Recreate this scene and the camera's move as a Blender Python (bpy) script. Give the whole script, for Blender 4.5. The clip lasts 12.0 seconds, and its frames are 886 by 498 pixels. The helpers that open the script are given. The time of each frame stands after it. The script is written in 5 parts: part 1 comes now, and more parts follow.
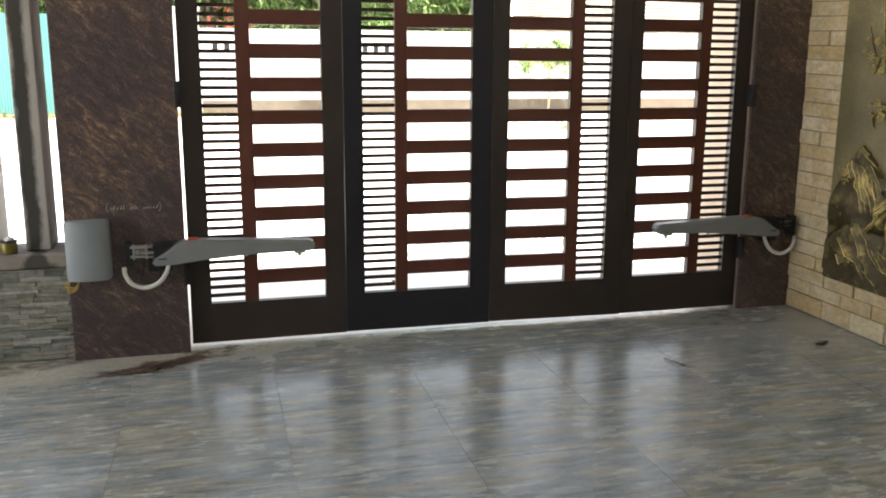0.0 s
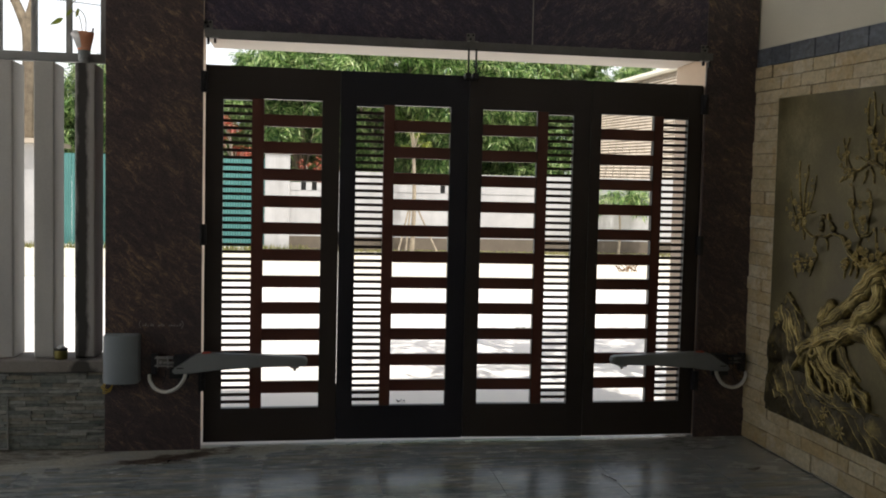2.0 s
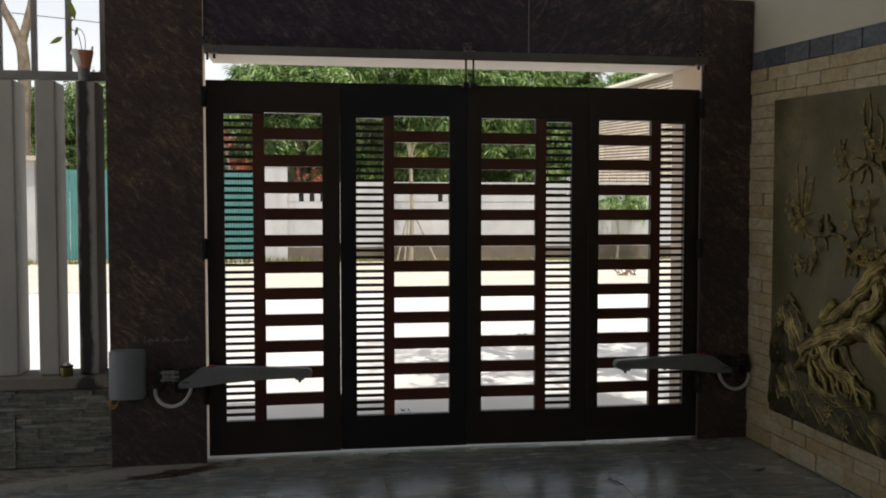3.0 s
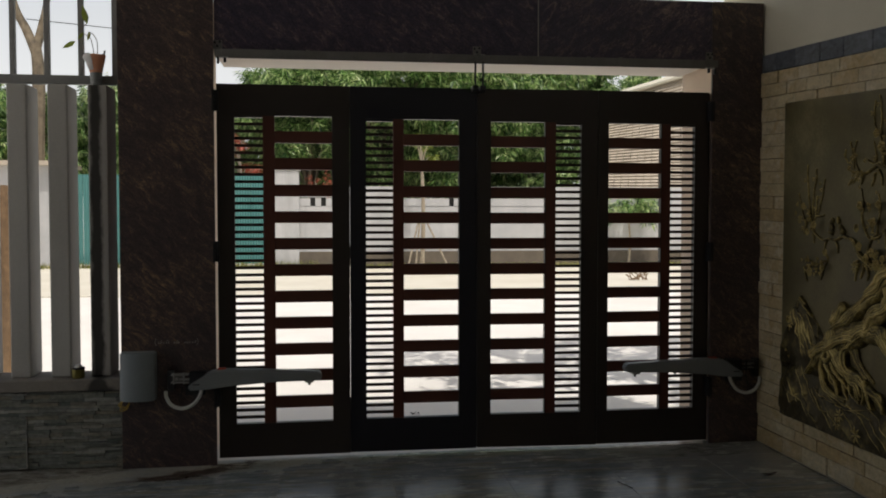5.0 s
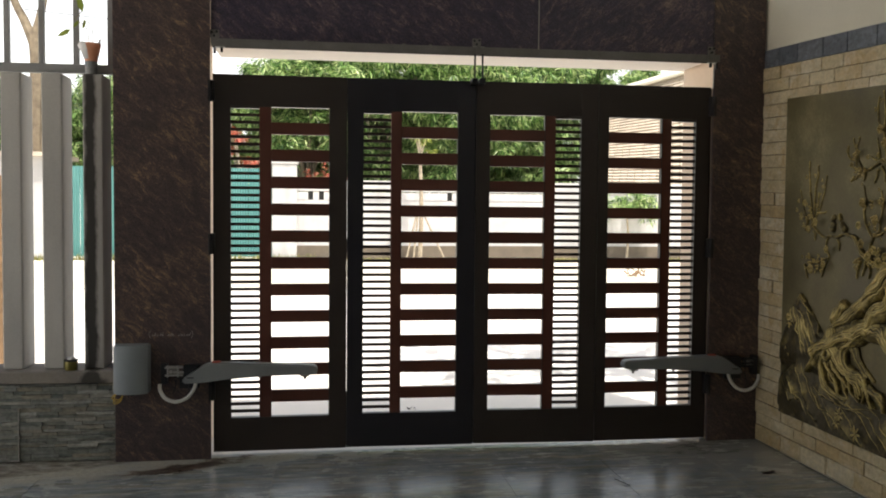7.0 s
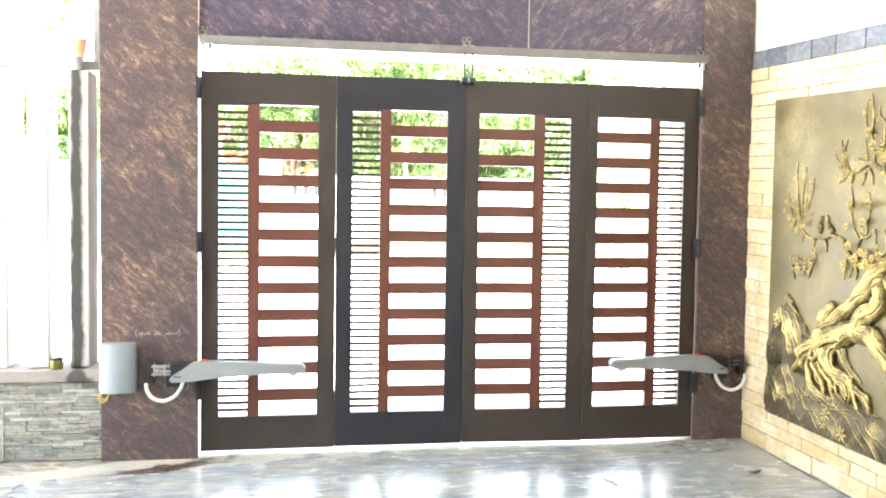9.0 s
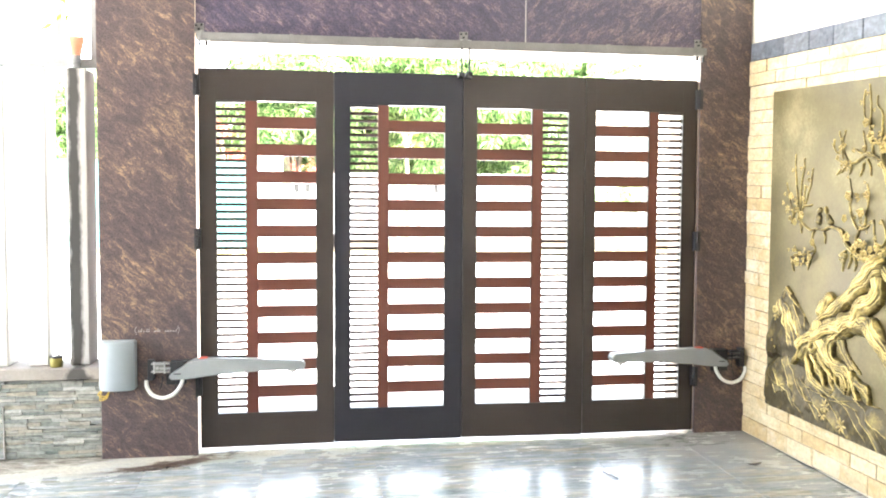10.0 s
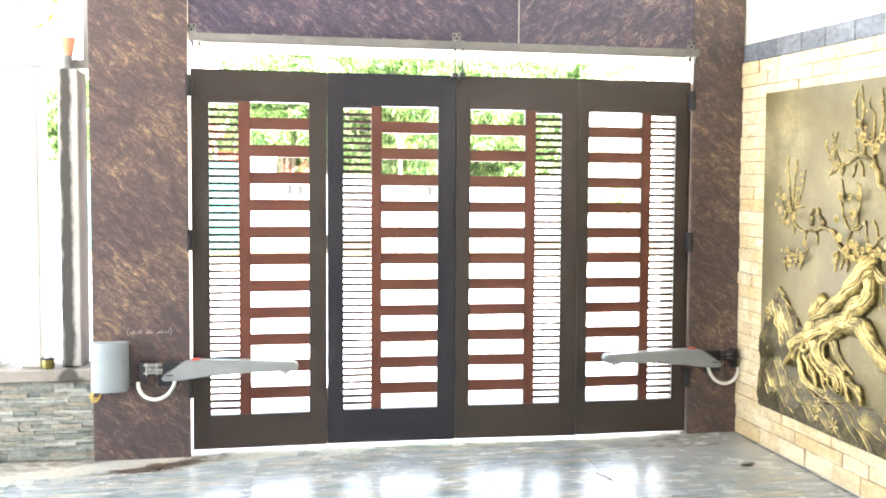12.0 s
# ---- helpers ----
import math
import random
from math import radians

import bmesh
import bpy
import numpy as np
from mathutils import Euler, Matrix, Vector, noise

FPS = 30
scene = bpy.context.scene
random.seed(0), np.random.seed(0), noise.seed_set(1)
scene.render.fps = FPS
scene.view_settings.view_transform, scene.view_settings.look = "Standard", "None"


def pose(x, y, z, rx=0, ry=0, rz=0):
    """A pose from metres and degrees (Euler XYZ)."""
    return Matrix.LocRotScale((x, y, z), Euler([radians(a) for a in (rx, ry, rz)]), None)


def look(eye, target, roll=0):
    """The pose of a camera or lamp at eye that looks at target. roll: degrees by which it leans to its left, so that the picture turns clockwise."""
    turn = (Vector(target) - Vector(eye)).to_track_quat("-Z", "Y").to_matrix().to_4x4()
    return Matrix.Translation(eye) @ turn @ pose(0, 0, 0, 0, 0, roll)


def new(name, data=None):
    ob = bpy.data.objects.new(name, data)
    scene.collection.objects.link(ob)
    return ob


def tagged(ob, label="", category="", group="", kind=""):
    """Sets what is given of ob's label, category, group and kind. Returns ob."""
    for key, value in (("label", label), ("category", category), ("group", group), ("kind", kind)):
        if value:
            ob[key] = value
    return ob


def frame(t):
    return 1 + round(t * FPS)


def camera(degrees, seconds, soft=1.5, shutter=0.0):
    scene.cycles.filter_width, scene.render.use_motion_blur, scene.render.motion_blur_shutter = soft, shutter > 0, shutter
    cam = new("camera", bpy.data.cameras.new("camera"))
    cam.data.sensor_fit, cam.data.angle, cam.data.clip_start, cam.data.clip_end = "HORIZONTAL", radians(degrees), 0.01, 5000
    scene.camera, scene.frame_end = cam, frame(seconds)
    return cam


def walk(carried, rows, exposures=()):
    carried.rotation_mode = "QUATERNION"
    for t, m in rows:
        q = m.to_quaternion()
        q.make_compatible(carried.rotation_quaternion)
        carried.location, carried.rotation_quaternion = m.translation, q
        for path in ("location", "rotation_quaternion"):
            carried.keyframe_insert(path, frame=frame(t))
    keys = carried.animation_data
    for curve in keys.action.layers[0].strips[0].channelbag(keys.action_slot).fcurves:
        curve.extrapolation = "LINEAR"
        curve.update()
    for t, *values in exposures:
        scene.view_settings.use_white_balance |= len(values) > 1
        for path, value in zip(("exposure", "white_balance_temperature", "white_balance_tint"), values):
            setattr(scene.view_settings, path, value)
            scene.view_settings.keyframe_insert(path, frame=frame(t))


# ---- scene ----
cam = camera(53.2, 12.0, soft=1.9)
PATH = [
    (0, (0.229, -5.103, 1.628), (0.713, -3.209, 1.219), 0.3),
    (0.2, (0.325, -5.217, 1.64), (0.784, -3.301, 1.263), 0.7),
    (0.4, (0.45, -5.333, 1.65), (0.942, -3.439, 1.257), 1.1),
    (0.5, (0.523, -5.423, 1.656), (0.972, -3.499, 1.313), 0.51),
    (0.6, (0.588, -5.501, 1.66), (0.969, -3.557, 1.387), 1),
    (0.7, (0.63, -5.578, 1.664), (0.942, -3.612, 1.454), 1.9),
    (0.8, (0.665, -5.708, 1.667), (0.906, -3.729, 1.516), 2.5),
    (0.9, (0.69, -5.79, 1.67), (0.903, -3.811, 1.502), 2.3),
    (1, (0.71, -5.868, 1.674), (0.949, -3.898, 1.457), 1.4),
    (1.1, (0.73, -5.926, 1.681), (0.998, -3.953, 1.47), 0.1),
    (1.2, (0.752, -5.982, 1.69), (1.042, -4.011, 1.505), -0.8),
    (1.3, (0.772, -6.039, 1.698), (1.075, -4.068, 1.558), -1.4),
    (1.5, (0.778, -6.081, 1.708), (1.108, -4.112, 1.616), -0.9),
    (1.7, (0.786, -6.116, 1.714), (1.1, -4.143, 1.607), 0.4),
    (2, (0.798, -6.142, 1.715), (1.08, -4.164, 1.609), 1.3),
    (2.5, (0.803, -6.17, 1.729), (1.103, -4.195, 1.636), 0.9),
    (3, (0.769, -6.17, 1.722), (1.055, -4.193, 1.634), -0),
    (5, (0.783, -6.181, 1.709), (1.043, -4.2, 1.632), -0),
    (5.5, (0.78, -6.094, 1.696), (1.038, -4.112, 1.619), 0.3),
    (6, (0.783, -6.125, 1.691), (1.036, -4.142, 1.611), 0.4),
    (6.5, (0.788, -6.117, 1.724), (1.046, -4.136, 1.631), 0.4),
    (7, (0.791, -6.124, 1.699), (1.056, -4.144, 1.611), 0.5),
    (9, (0.755, -6.107, 1.724), (1.057, -4.132, 1.626), 0.8),
    (9.5, (0.787, -6.122, 1.731), (1.078, -4.145, 1.628), 0.6),
    (10, (0.786, -6.11, 1.714), (1.081, -4.135, 1.608), 0.3),
    (10.5, (0.787, -6.098, 1.712), (1.091, -4.125, 1.597), 0.3),
    (11, (0.776, -6.096, 1.708), (1.085, -4.124, 1.595), 0.2),
    (11.5, (0.773, -6.106, 1.703), (1.086, -4.133, 1.598), 0.4),
    (12, (0.787, -6.104, 1.709), (1.097, -4.131, 1.607), 0.3),
]

EXPOSURES = [(0.0, 1.75, 6600, 10), (0.5, 1.8, 6600, 10), (1.0, 1.1, 6450, 10), (1.5, 0.4, 6450, 10), (2.0, 0.0, 6400, 10), (3.0, -0.4, 6400, 10), (5.0, -0.72, 6500, 10),
             (5.5, -0.52, 6600, 10), (6.0, -0.25, 6600, 10), (6.5, 0.28, 6600, 10), (7.2, 0.72, 6600, 10), (8.8, 4.06, 6150, 10), (9.5, 4.02, 6150, 10), (12.0, 4.0, 6150, 10)]
walk(cam, [(t, look(eye, target, roll)) for t, eye, target, roll in PATH], EXPOSURES)

# ---- light ----
SUN = Vector((0.16, -0.33, 0.95)).normalized()
world = bpy.data.worlds.new("sky")
scene.world = world
world.use_nodes = True
sky = world.node_tree.nodes.new("ShaderNodeTexSky")
sky.sky_type, sky.sun_disc = "NISHITA", False
sky.dust_density, sky.air_density = 5.0, 1.2
sky.sun_elevation = math.asin(SUN.z)
sky.sun_rotation = math.atan2(SUN.x, SUN.y)
world.node_tree.nodes["Background"].inputs[1].default_value = 0.15
wn, wl = world.node_tree.nodes, world.node_tree.links
coord, split = wn.new("ShaderNodeTexCoord"), wn.new("ShaderNodeSeparateXYZ")
haze, hazy = wn.new("ShaderNodeMapRange"), wn.new("ShaderNodeMix")
haze.interpolation_type = "SMOOTHSTEP"
haze.inputs["From Min"].default_value, haze.inputs["From Max"].default_value = 0.0, 0.55
haze.inputs["To Min"].default_value, haze.inputs["To Max"].default_value = 0.85, 0.1
hazy.data_type = "RGBA"
hazy.inputs[7].default_value = (11.5, 11.5, 11.4, 1)
wl.new(coord.outputs["Generated"], split.inputs[0])
wl.new(split.outputs[2], haze.inputs[0])
wl.new(haze.outputs[0], hazy.inputs[0])
wl.new(sky.outputs[0], hazy.inputs[6])
wl.new(hazy.outputs[2], wn["Background"].inputs[0])
sun = new("sun", bpy.data.lights.new("sun", "SUN"))
sun.data.energy, sun.data.angle, sun.data.color = 5.0, radians(0.6), (1.0, 0.96, 0.90)
sun.matrix_world = look(SUN * 30, (0, 0, 0))


# ---- materials ----
class Mat:
    """A small builder for node materials in object or world coordinates."""

    def __init__(self, name, rough=0.6, metal=0.0, spec=0.5, space="world"):
        self.m = bpy.data.materials.new(name)
        self.m.use_nodes = True
        self.t = self.m.node_tree
        self.b = self.t.nodes["Principled BSDF"]
        self.b.inputs["Roughness"].default_value = rough
        self.b.inputs["Metallic"].default_value = metal
        self.b.inputs["Specular IOR Level"].default_value = spec
        if space == "world":
            self.p = self.node("ShaderNodeNewGeometry").outputs["Position"]
        else:
            self.p = self.node("ShaderNodeTexCoord").outputs["Object"]

    def node(self, kind):
        return self.t.nodes.new(kind)

    def link(self, a, b):
        self.t.links.new(a, b)

    def mapped(self, scale=(1, 1, 1), rot=(0, 0, 0), shift=None):
        n = self.node("ShaderNodeMapping")
        n.inputs["Scale"].default_value = scale
        n.inputs["Rotation"].default_value = [radians(a) for a in rot]
        self.link(self.p, n.inputs["Vector"])
        if shift is not None:
            self.link(shift, n.inputs["Location"])
        return n.outputs[0]

    def noise(self, vec=None, scale=5.0, detail=4.0, rough=0.6, distortion=0.0):
        n = self.node("ShaderNodeTexNoise")
        n.inputs["Scale"].default_value, n.inputs["Detail"].default_value = scale, detail
        n.inputs["Roughness"].default_value, n.inputs["Distortion"].default_value = rough, distortion
        self.link(vec or self.p, n.inputs["Vector"])
        return n.outputs["Fac"]

    def ramp(self, fac, stops):
        n = self.node("ShaderNodeValToRGB")
        e = n.color_ramp.elements
        while len(e) < len(stops):
            e.new(0.5)
        for el, (pos, col) in zip(e, stops):
            el.position = pos
            el.color = (*col, 1) if isinstance(col, tuple) else (col, col, col, 1)
        self.link(fac, n.inputs[0])
        return n.outputs[0]

    def mix(self, fac, a, b, mode="MIX"):
        n = self.node("ShaderNodeMix")
        n.data_type, n.blend_type = "RGBA", mode
        for sock, v in ((n.inputs[0], fac), (n.inputs[6], a), (n.inputs[7], b)):
            if isinstance(v, (int, float)):
                sock.default_value = v
            elif isinstance(v, tuple):
                sock.default_value = (*v, 1)
            else:
                self.link(v, sock)
        return n.outputs[2]

    def math(self, op, a, b=0.0):
        n = self.node("ShaderNodeMath")
        n.operation = op
        for sock, v in ((n.inputs[0], a), (n.inputs[1], b)):
            if isinstance(v, (int, float)):
                sock.default_value = v
            else:
                self.link(v, sock)
        return n.outputs[0]

    def random(self):
        return self.node("ShaderNodeObjectInfo").outputs["Random"]

    def island(self):
        return self.node("ShaderNodeNewGeometry").outputs["Random Per Island"]

    def color(self, v):
        if isinstance(v, tuple):
            self.b.inputs["Base Color"].default_value = (*v, 1)
        else:
            self.link(v, self.b.inputs["Base Color"])
        return self

    def rough(self, v):
        self.link(v, self.b.inputs["Roughness"])
        return self

    def bump(self, height, strength=0.3, distance=0.01):
        n = self.node("ShaderNodeBump")
        n.inputs["Strength"].default_value, n.inputs["Distance"].default_value = strength, distance
        self.link(height, n.inputs["Height"])
        self.link(n.outputs[0], self.b.inputs["Normal"])
        return self


def worn(name, dark, light, scale=6.0, rough=0.6, bump=0.2, metal=0.0, spec=0.5, fine=90.0):
    """A plain surface with stains and grain at two scales."""
    m = Mat(name, rough, metal, spec)
    big, small = m.noise(scale=scale, detail=5), m.noise(scale=fine, detail=3)
    f = m.math("ADD", m.math("MULTIPLY", big, 0.7), m.math("MULTIPLY", small, 0.3))
    m.color(m.ramp(f, [(0.3, dark), (0.7, light)]))
    m.rough(m.ramp(big, [(0.3, max(rough - 0.1, 0.05)), (0.7, min(rough + 0.1, 1.0))]))
    if bump:
        m.bump(small, bump, 0.004)
    return m.m


def granite(name, angle, tint=(1.0, 1.0, 1.0)):
    """Polished brown granite; rusty streaks run aslant at the angle; tint multiplies the whole colour."""
    m = Mat(name, 0.3, 0, 0.4)
    turned = m.mapped((1, 1, 1), (0, angle, 0))

    def stretched(scale):
        n = m.node("ShaderNodeMapping")
        n.inputs["Scale"].default_value = scale
        m.link(turned, n.inputs["Vector"])
        return n.outputs[0]

    coarse = m.noise(stretched((1.9, 4.0, 4.4)), 3.0, 8, 0.72, 1.6)
    streak = m.noise(stretched((3.6, 9.0, 11.5)), 3.6, 9, 0.78, 1.1)
    cloud = m.noise(scale=1.7, detail=5, rough=0.6)
    grain = m.noise(scale=110, detail=3)
    f = m.math("ADD", m.math("ADD", m.math("MULTIPLY", coarse, 0.48), m.math("MULTIPLY", streak, 0.38)), m.math("MULTIPLY", cloud, 0.26))
    base = m.ramp(f, [(0.44, (0.047, 0.036, 0.042)), (0.56, (0.080, 0.061, 0.062)), (0.615, (0.150, 0.107, 0.084)), (0.67, (0.31, 0.210, 0.130)), (0.78, (0.44, 0.32, 0.20))])
    fleck = m.noise(stretched((40, 50, 56)), 1.0, 5, 0.8, 0.5)
    base = m.mix(m.ramp(fleck, [(0.60, 0.0), (0.72, 0.6)]), base, (0.21, 0.165, 0.135))
    base = m.mix(1.0, base, tint, "MULTIPLY")
    m.color(m.mix(m.ramp(grain, [(0.46, 0.0), (0.66, 0.70)]), base, (0.020, 0.015, 0.017)))
    m.rough(m.ramp(streak, [(0.3, 0.26), (0.75, 0.5)]))
    m.bump(m.math("ADD", streak, m.math("MULTIPLY", grain, 0.35)), 0.18, 0.005)
    return m.m


def floor_tile(name, strip=False):
    """Grey tile printed like split slate, short dashes lying side by side; the strip by the gate is dusty and stained."""
    m = Mat(name, 0.3, 0, 0.6)
    comb = m.node("ShaderNodeCombineXYZ")
    m.link(m.math("MULTIPLY", m.random(), 40.0), comb.inputs[0])
    m.link(m.math("MULTIPLY", m.random(), 17.0), comb.inputs[1])
    spot = m.mapped((1, 1, 1), shift=comb.outputs[0])
    sep = m.node("ShaderNodeSeparateXYZ")
    m.link(spot, sep.inputs[0])
    sway = m.math("MULTIPLY", m.math("SUBTRACT", m.noise(m.mapped((4, 7, 1)), 1.0, 3, 0.5), 0.5), 0.05)
    sx, sy = sep.outputs[0], m.math("ADD", sep.outputs[1], sway)

    def white(a, b, w):
        n, c = m.node("ShaderNodeTexWhiteNoise"), m.node("ShaderNodeCombineXYZ")
        m.link(a, c.inputs[0])
        if b is not None:
            m.link(b, c.inputs[1])
        c.inputs[2].default_value = w
        m.link(c.outputs[0], n.inputs["Vector"])
        return n.outputs["Value"]

    def dashes(high, long_, w):
        row = m.math("FLOOR", m.math("DIVIDE", sy, high))
        cell = m.math("FLOOR", m.math("ADD", m.math("DIVIDE", sx, long_), m.math("MULTIPLY", white(row, None, w), 37.0)))
        return m.math("SUBTRACT", white(cell, row, w + 3.3), 0.5)

    d1, d2, d3 = dashes(0.030, 0.19, 1.7), dashes(0.019, 0.12, 5.1), dashes(0.038, 0.26, 8.9)
    streaks = m.noise(m.mapped((6.0, 25, 1), shift=comb.outputs[0]), 1.0, 5, 0.62, 0.5)
    fine = m.noise(m.mapped((40, 130, 1), shift=comb.outputs[0]), 1.0, 3, 0.6)
    patch = m.noise(m.mapped((3.0, 9, 1)), 1.0, 4, 0.55)
    f = m.math("ADD", m.math("ADD", m.math("MULTIPLY", streaks, 0.48), m.math("MULTIPLY", fine, 0.20)), m.math("MULTIPLY", patch, 0.32))
    f = m.math("ADD", f, m.math("ADD", m.math("MULTIPLY", d1, 0.07), m.math("MULTIPLY", d2, 0.06)))
    cold = m.ramp(f, [(0.35, (0.115, 0.140, 0.158)), (0.45, (0.215, 0.245, 0.265)), (0.55, (0.335, 0.370, 0.385)), (0.68, (0.54, 0.565, 0.56))])
    warm = m.ramp(f, [(0.35, (0.135, 0.135, 0.112)), (0.45, (0.245, 0.245, 0.205)), (0.55, (0.38, 0.37, 0.315)), (0.68, (0.57, 0.56, 0.49))])
    dust = m.noise(scale=3.0, detail=6, rough=0.65)
    hue = m.math("ADD", patch, m.math("MULTIPLY", d3, 0.55))
    col = m.mix(m.ramp(hue, [(0.44, 0.0), (0.72, 0.95)]), cold, warm)
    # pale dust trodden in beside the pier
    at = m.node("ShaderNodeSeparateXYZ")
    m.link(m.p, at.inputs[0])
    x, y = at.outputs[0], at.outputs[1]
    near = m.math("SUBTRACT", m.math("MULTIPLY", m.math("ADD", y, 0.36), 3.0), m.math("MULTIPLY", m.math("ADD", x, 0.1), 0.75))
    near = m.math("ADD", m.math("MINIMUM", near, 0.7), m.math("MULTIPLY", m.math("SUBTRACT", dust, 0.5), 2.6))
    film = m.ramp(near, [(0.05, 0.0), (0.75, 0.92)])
    # grey dust swept into the corner by the side wall
    nook = m.math("ADD", m.math("MINIMUM", m.math("MULTIPLY", m.math("SUBTRACT", x, 2.9), 0.9), 0.5), m.math("MINIMUM", m.math("MULTIPLY", m.math("ADD", y, 0.7), 1.2), 0.5))
    nook = m.math("ADD", nook, m.math("MULTIPLY", m.math("SUBTRACT", dust, 0.5), 2.2))
    general = m.math("MAXIMUM", m.ramp(dust, [(0.40, 0.0), (0.78, 0.55)]), m.ramp(nook, [(0.0, 0.0), (0.8, 0.85)]))
    col = m.mix(general, col, (0.355, 0.365, 0.35))
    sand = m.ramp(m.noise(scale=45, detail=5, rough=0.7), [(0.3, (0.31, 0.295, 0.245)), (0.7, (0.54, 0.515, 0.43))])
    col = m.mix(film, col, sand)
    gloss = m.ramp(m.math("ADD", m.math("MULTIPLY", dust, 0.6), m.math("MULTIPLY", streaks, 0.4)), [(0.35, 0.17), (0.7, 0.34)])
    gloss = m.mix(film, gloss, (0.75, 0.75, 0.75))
    if strip:
        # damp red-brown dirt washed out from the foot of the pier
        line = m.math("ABSOLUTE", m.math("SUBTRACT", y, m.math("ADD", m.math("MULTIPLY", x, 0.50), -0.175)))
        band = m.math("SUBTRACT", 1.1, m.math("MULTIPLY", line, 8.0))
        span = m.math("SUBTRACT", 1.05, m.math("MULTIPLY", m.math("ABSOLUTE", m.math("ADD", x, 0.10)), 2.0))
        mess = m.noise(m.mapped((6, 15, 1)), 1.0, 8, 0.75, 0.6)
        wet = m.math("ADD", m.math("MINIMUM", band, span), m.math("MULTIPLY", m.math("SUBTRACT", mess, 0.52), 3.6))
        grime = m.math("SUBTRACT", 0.9, m.math("MULTIPLY", m.math("ABSOLUTE", m.math("SUBTRACT", x, 3.45)), 1.8))
        grime = m.math("ADD", grime, m.math("MULTIPLY", m.math("SUBTRACT", m.noise(m.mapped((7, 16, 1)), 1.0, 6, 0.7), 0.56), 5.0))
        foot = m.math("SUBTRACT", m.math("MULTIPLY", m.math("ADD", y, 0.05), 11.0), m.math("MULTIPLY", m.math("ADD", x, 0.35), 4.0))
        foot = m.math("ADD", m.math("MINIMUM", foot, 0.6), m.math("MULTIPLY", m.math("SUBTRACT", mess, 0.55), 3.0))
        col = m.mix(m.ramp(foot, [(0.1, 0.0), (0.7, 0.85)]), col, (0.075, 0.055, 0.034))
        col = m.mix(m.ramp(grime, [(0.3, 0.0), (0.9, 0.75)]), col, (0.06, 0.055, 0.05))
        halo = m.ramp(wet, [(-0.0, 0.0), (0.5, 0.6)])
        col = m.mix(halo, col, (0.16, 0.115, 0.07))
        col = m.mix(m.ramp(wet, [(0.25, 0.0), (0.6, 0.94)]), col, (0.046, 0.024, 0.013))
    m.color(col)
    m.rough(gloss)
    m.bump(f, 0.10, 0.002)
    return m.m


def per_piece(name, tones, rough=0.6, bump=0.4, grain=45.0, spec=0.3, speck=0.3, stain=None):
    """Stone pieces that differ in tone one from the next."""
    m = Mat(name, rough, 0, spec)
    base = m.ramp(m.random(), [(i / max(len(tones) - 1, 1), t) for i, t in enumerate(tones)])
    veins = m.noise(m.mapped((1, 1, 2.5)), 9, 6, 0.65, 0.8)
    g = m.noise(scale=grain, detail=4)
    shade = m.ramp(m.math("ADD", m.math("MULTIPLY", veins, 0.6), m.math("MULTIPLY", g, 0.4)), [(0.32, 1.0 - speck * 2), (0.62, 1.0)])
    col = m.mix(1.0, base, shade, "MULTIPLY")
    if stain:
        blot = m.noise(scale=7.0, detail=6, rough=0.7, distortion=0.6)
        pale = m.noise(m.mapped((5.0, 5.0, 9.0)), 1.0, 6, 0.7)
        col = m.mix(m.ramp(blot, [(0.50, 0.0), (0.70, 0.8)]), col, stain)
        col = m.mix(m.ramp(pale, [(0.56, 0.0), (0.72, 0.55)]), col, (0.74, 0.70, 0.60))
    m.color(col)
    m.bump(m.math("ADD", veins, m.math("MULTIPLY", g, 0.5)), bump, 0.006)
    return m.m


def gold(name, base):
    """Gilding rubbed over dark bronze; base says how much of it lies on low parts."""
    m = Mat(name, 0.38, 0.55, 0.5)
    big, small = m.noise(scale=9, detail=6, rough=0.65), m.noise(scale=70, detail=3)
    sep = m.node("ShaderNodeSeparateXYZ")
    m.link(m.p, sep.inputs[0])
    # gilding is rubbed on to what stands proud of the board
    proud = m.math("MULTIPLY", m.math("SUBTRACT", 3.925, sep.outputs[0]), 11.5)
    edge = m.math("MULTIPLY", m.math("SUBTRACT", m.node("ShaderNodeNewGeometry").outputs["Pointiness"], 0.497), 6.0)
    f = m.math("ADD", m.math("ADD", m.math("MULTIPLY", proud, 0.75), m.math("ADD", edge, base)), m.math("MULTIPLY", m.math("SUBTRACT", big, 0.5), 1.5))
    m.color(m.ramp(f, [(0.12, (0.055, 0.043, 0.018)), (0.38, (0.19, 0.148, 0.052)), (0.64, (0.45, 0.35, 0.125)), (0.95, (0.72, 0.57, 0.24))]))
    m.rough(m.ramp(small, [(0.3, 0.32), (0.7, 0.5)]))
    m.bump(small, 0.15, 0.003)
    return m.m


def bronze_board():
    m = Mat("dull_bronze_board", 0.42, 0.35, 0.5)
    big, small = m.noise(scale=2.2, detail=6), m.noise(scale=50, detail=4)
    f = m.math("ADD", m.math("MULTIPLY", big, 0.8), m.math("MULTIPLY", small, 0.2))
    m.color(m.ramp(f, [(0.33, (0.080, 0.066, 0.028)), (0.55, (0.150, 0.126, 0.056)), (0.74, (0.30, 0.262, 0.14))]))
    m.rough(m.ramp(big, [(0.3, 0.36), (0.7, 0.52)]))
    m.bump(f, 0.12, 0.004)
    return m.m


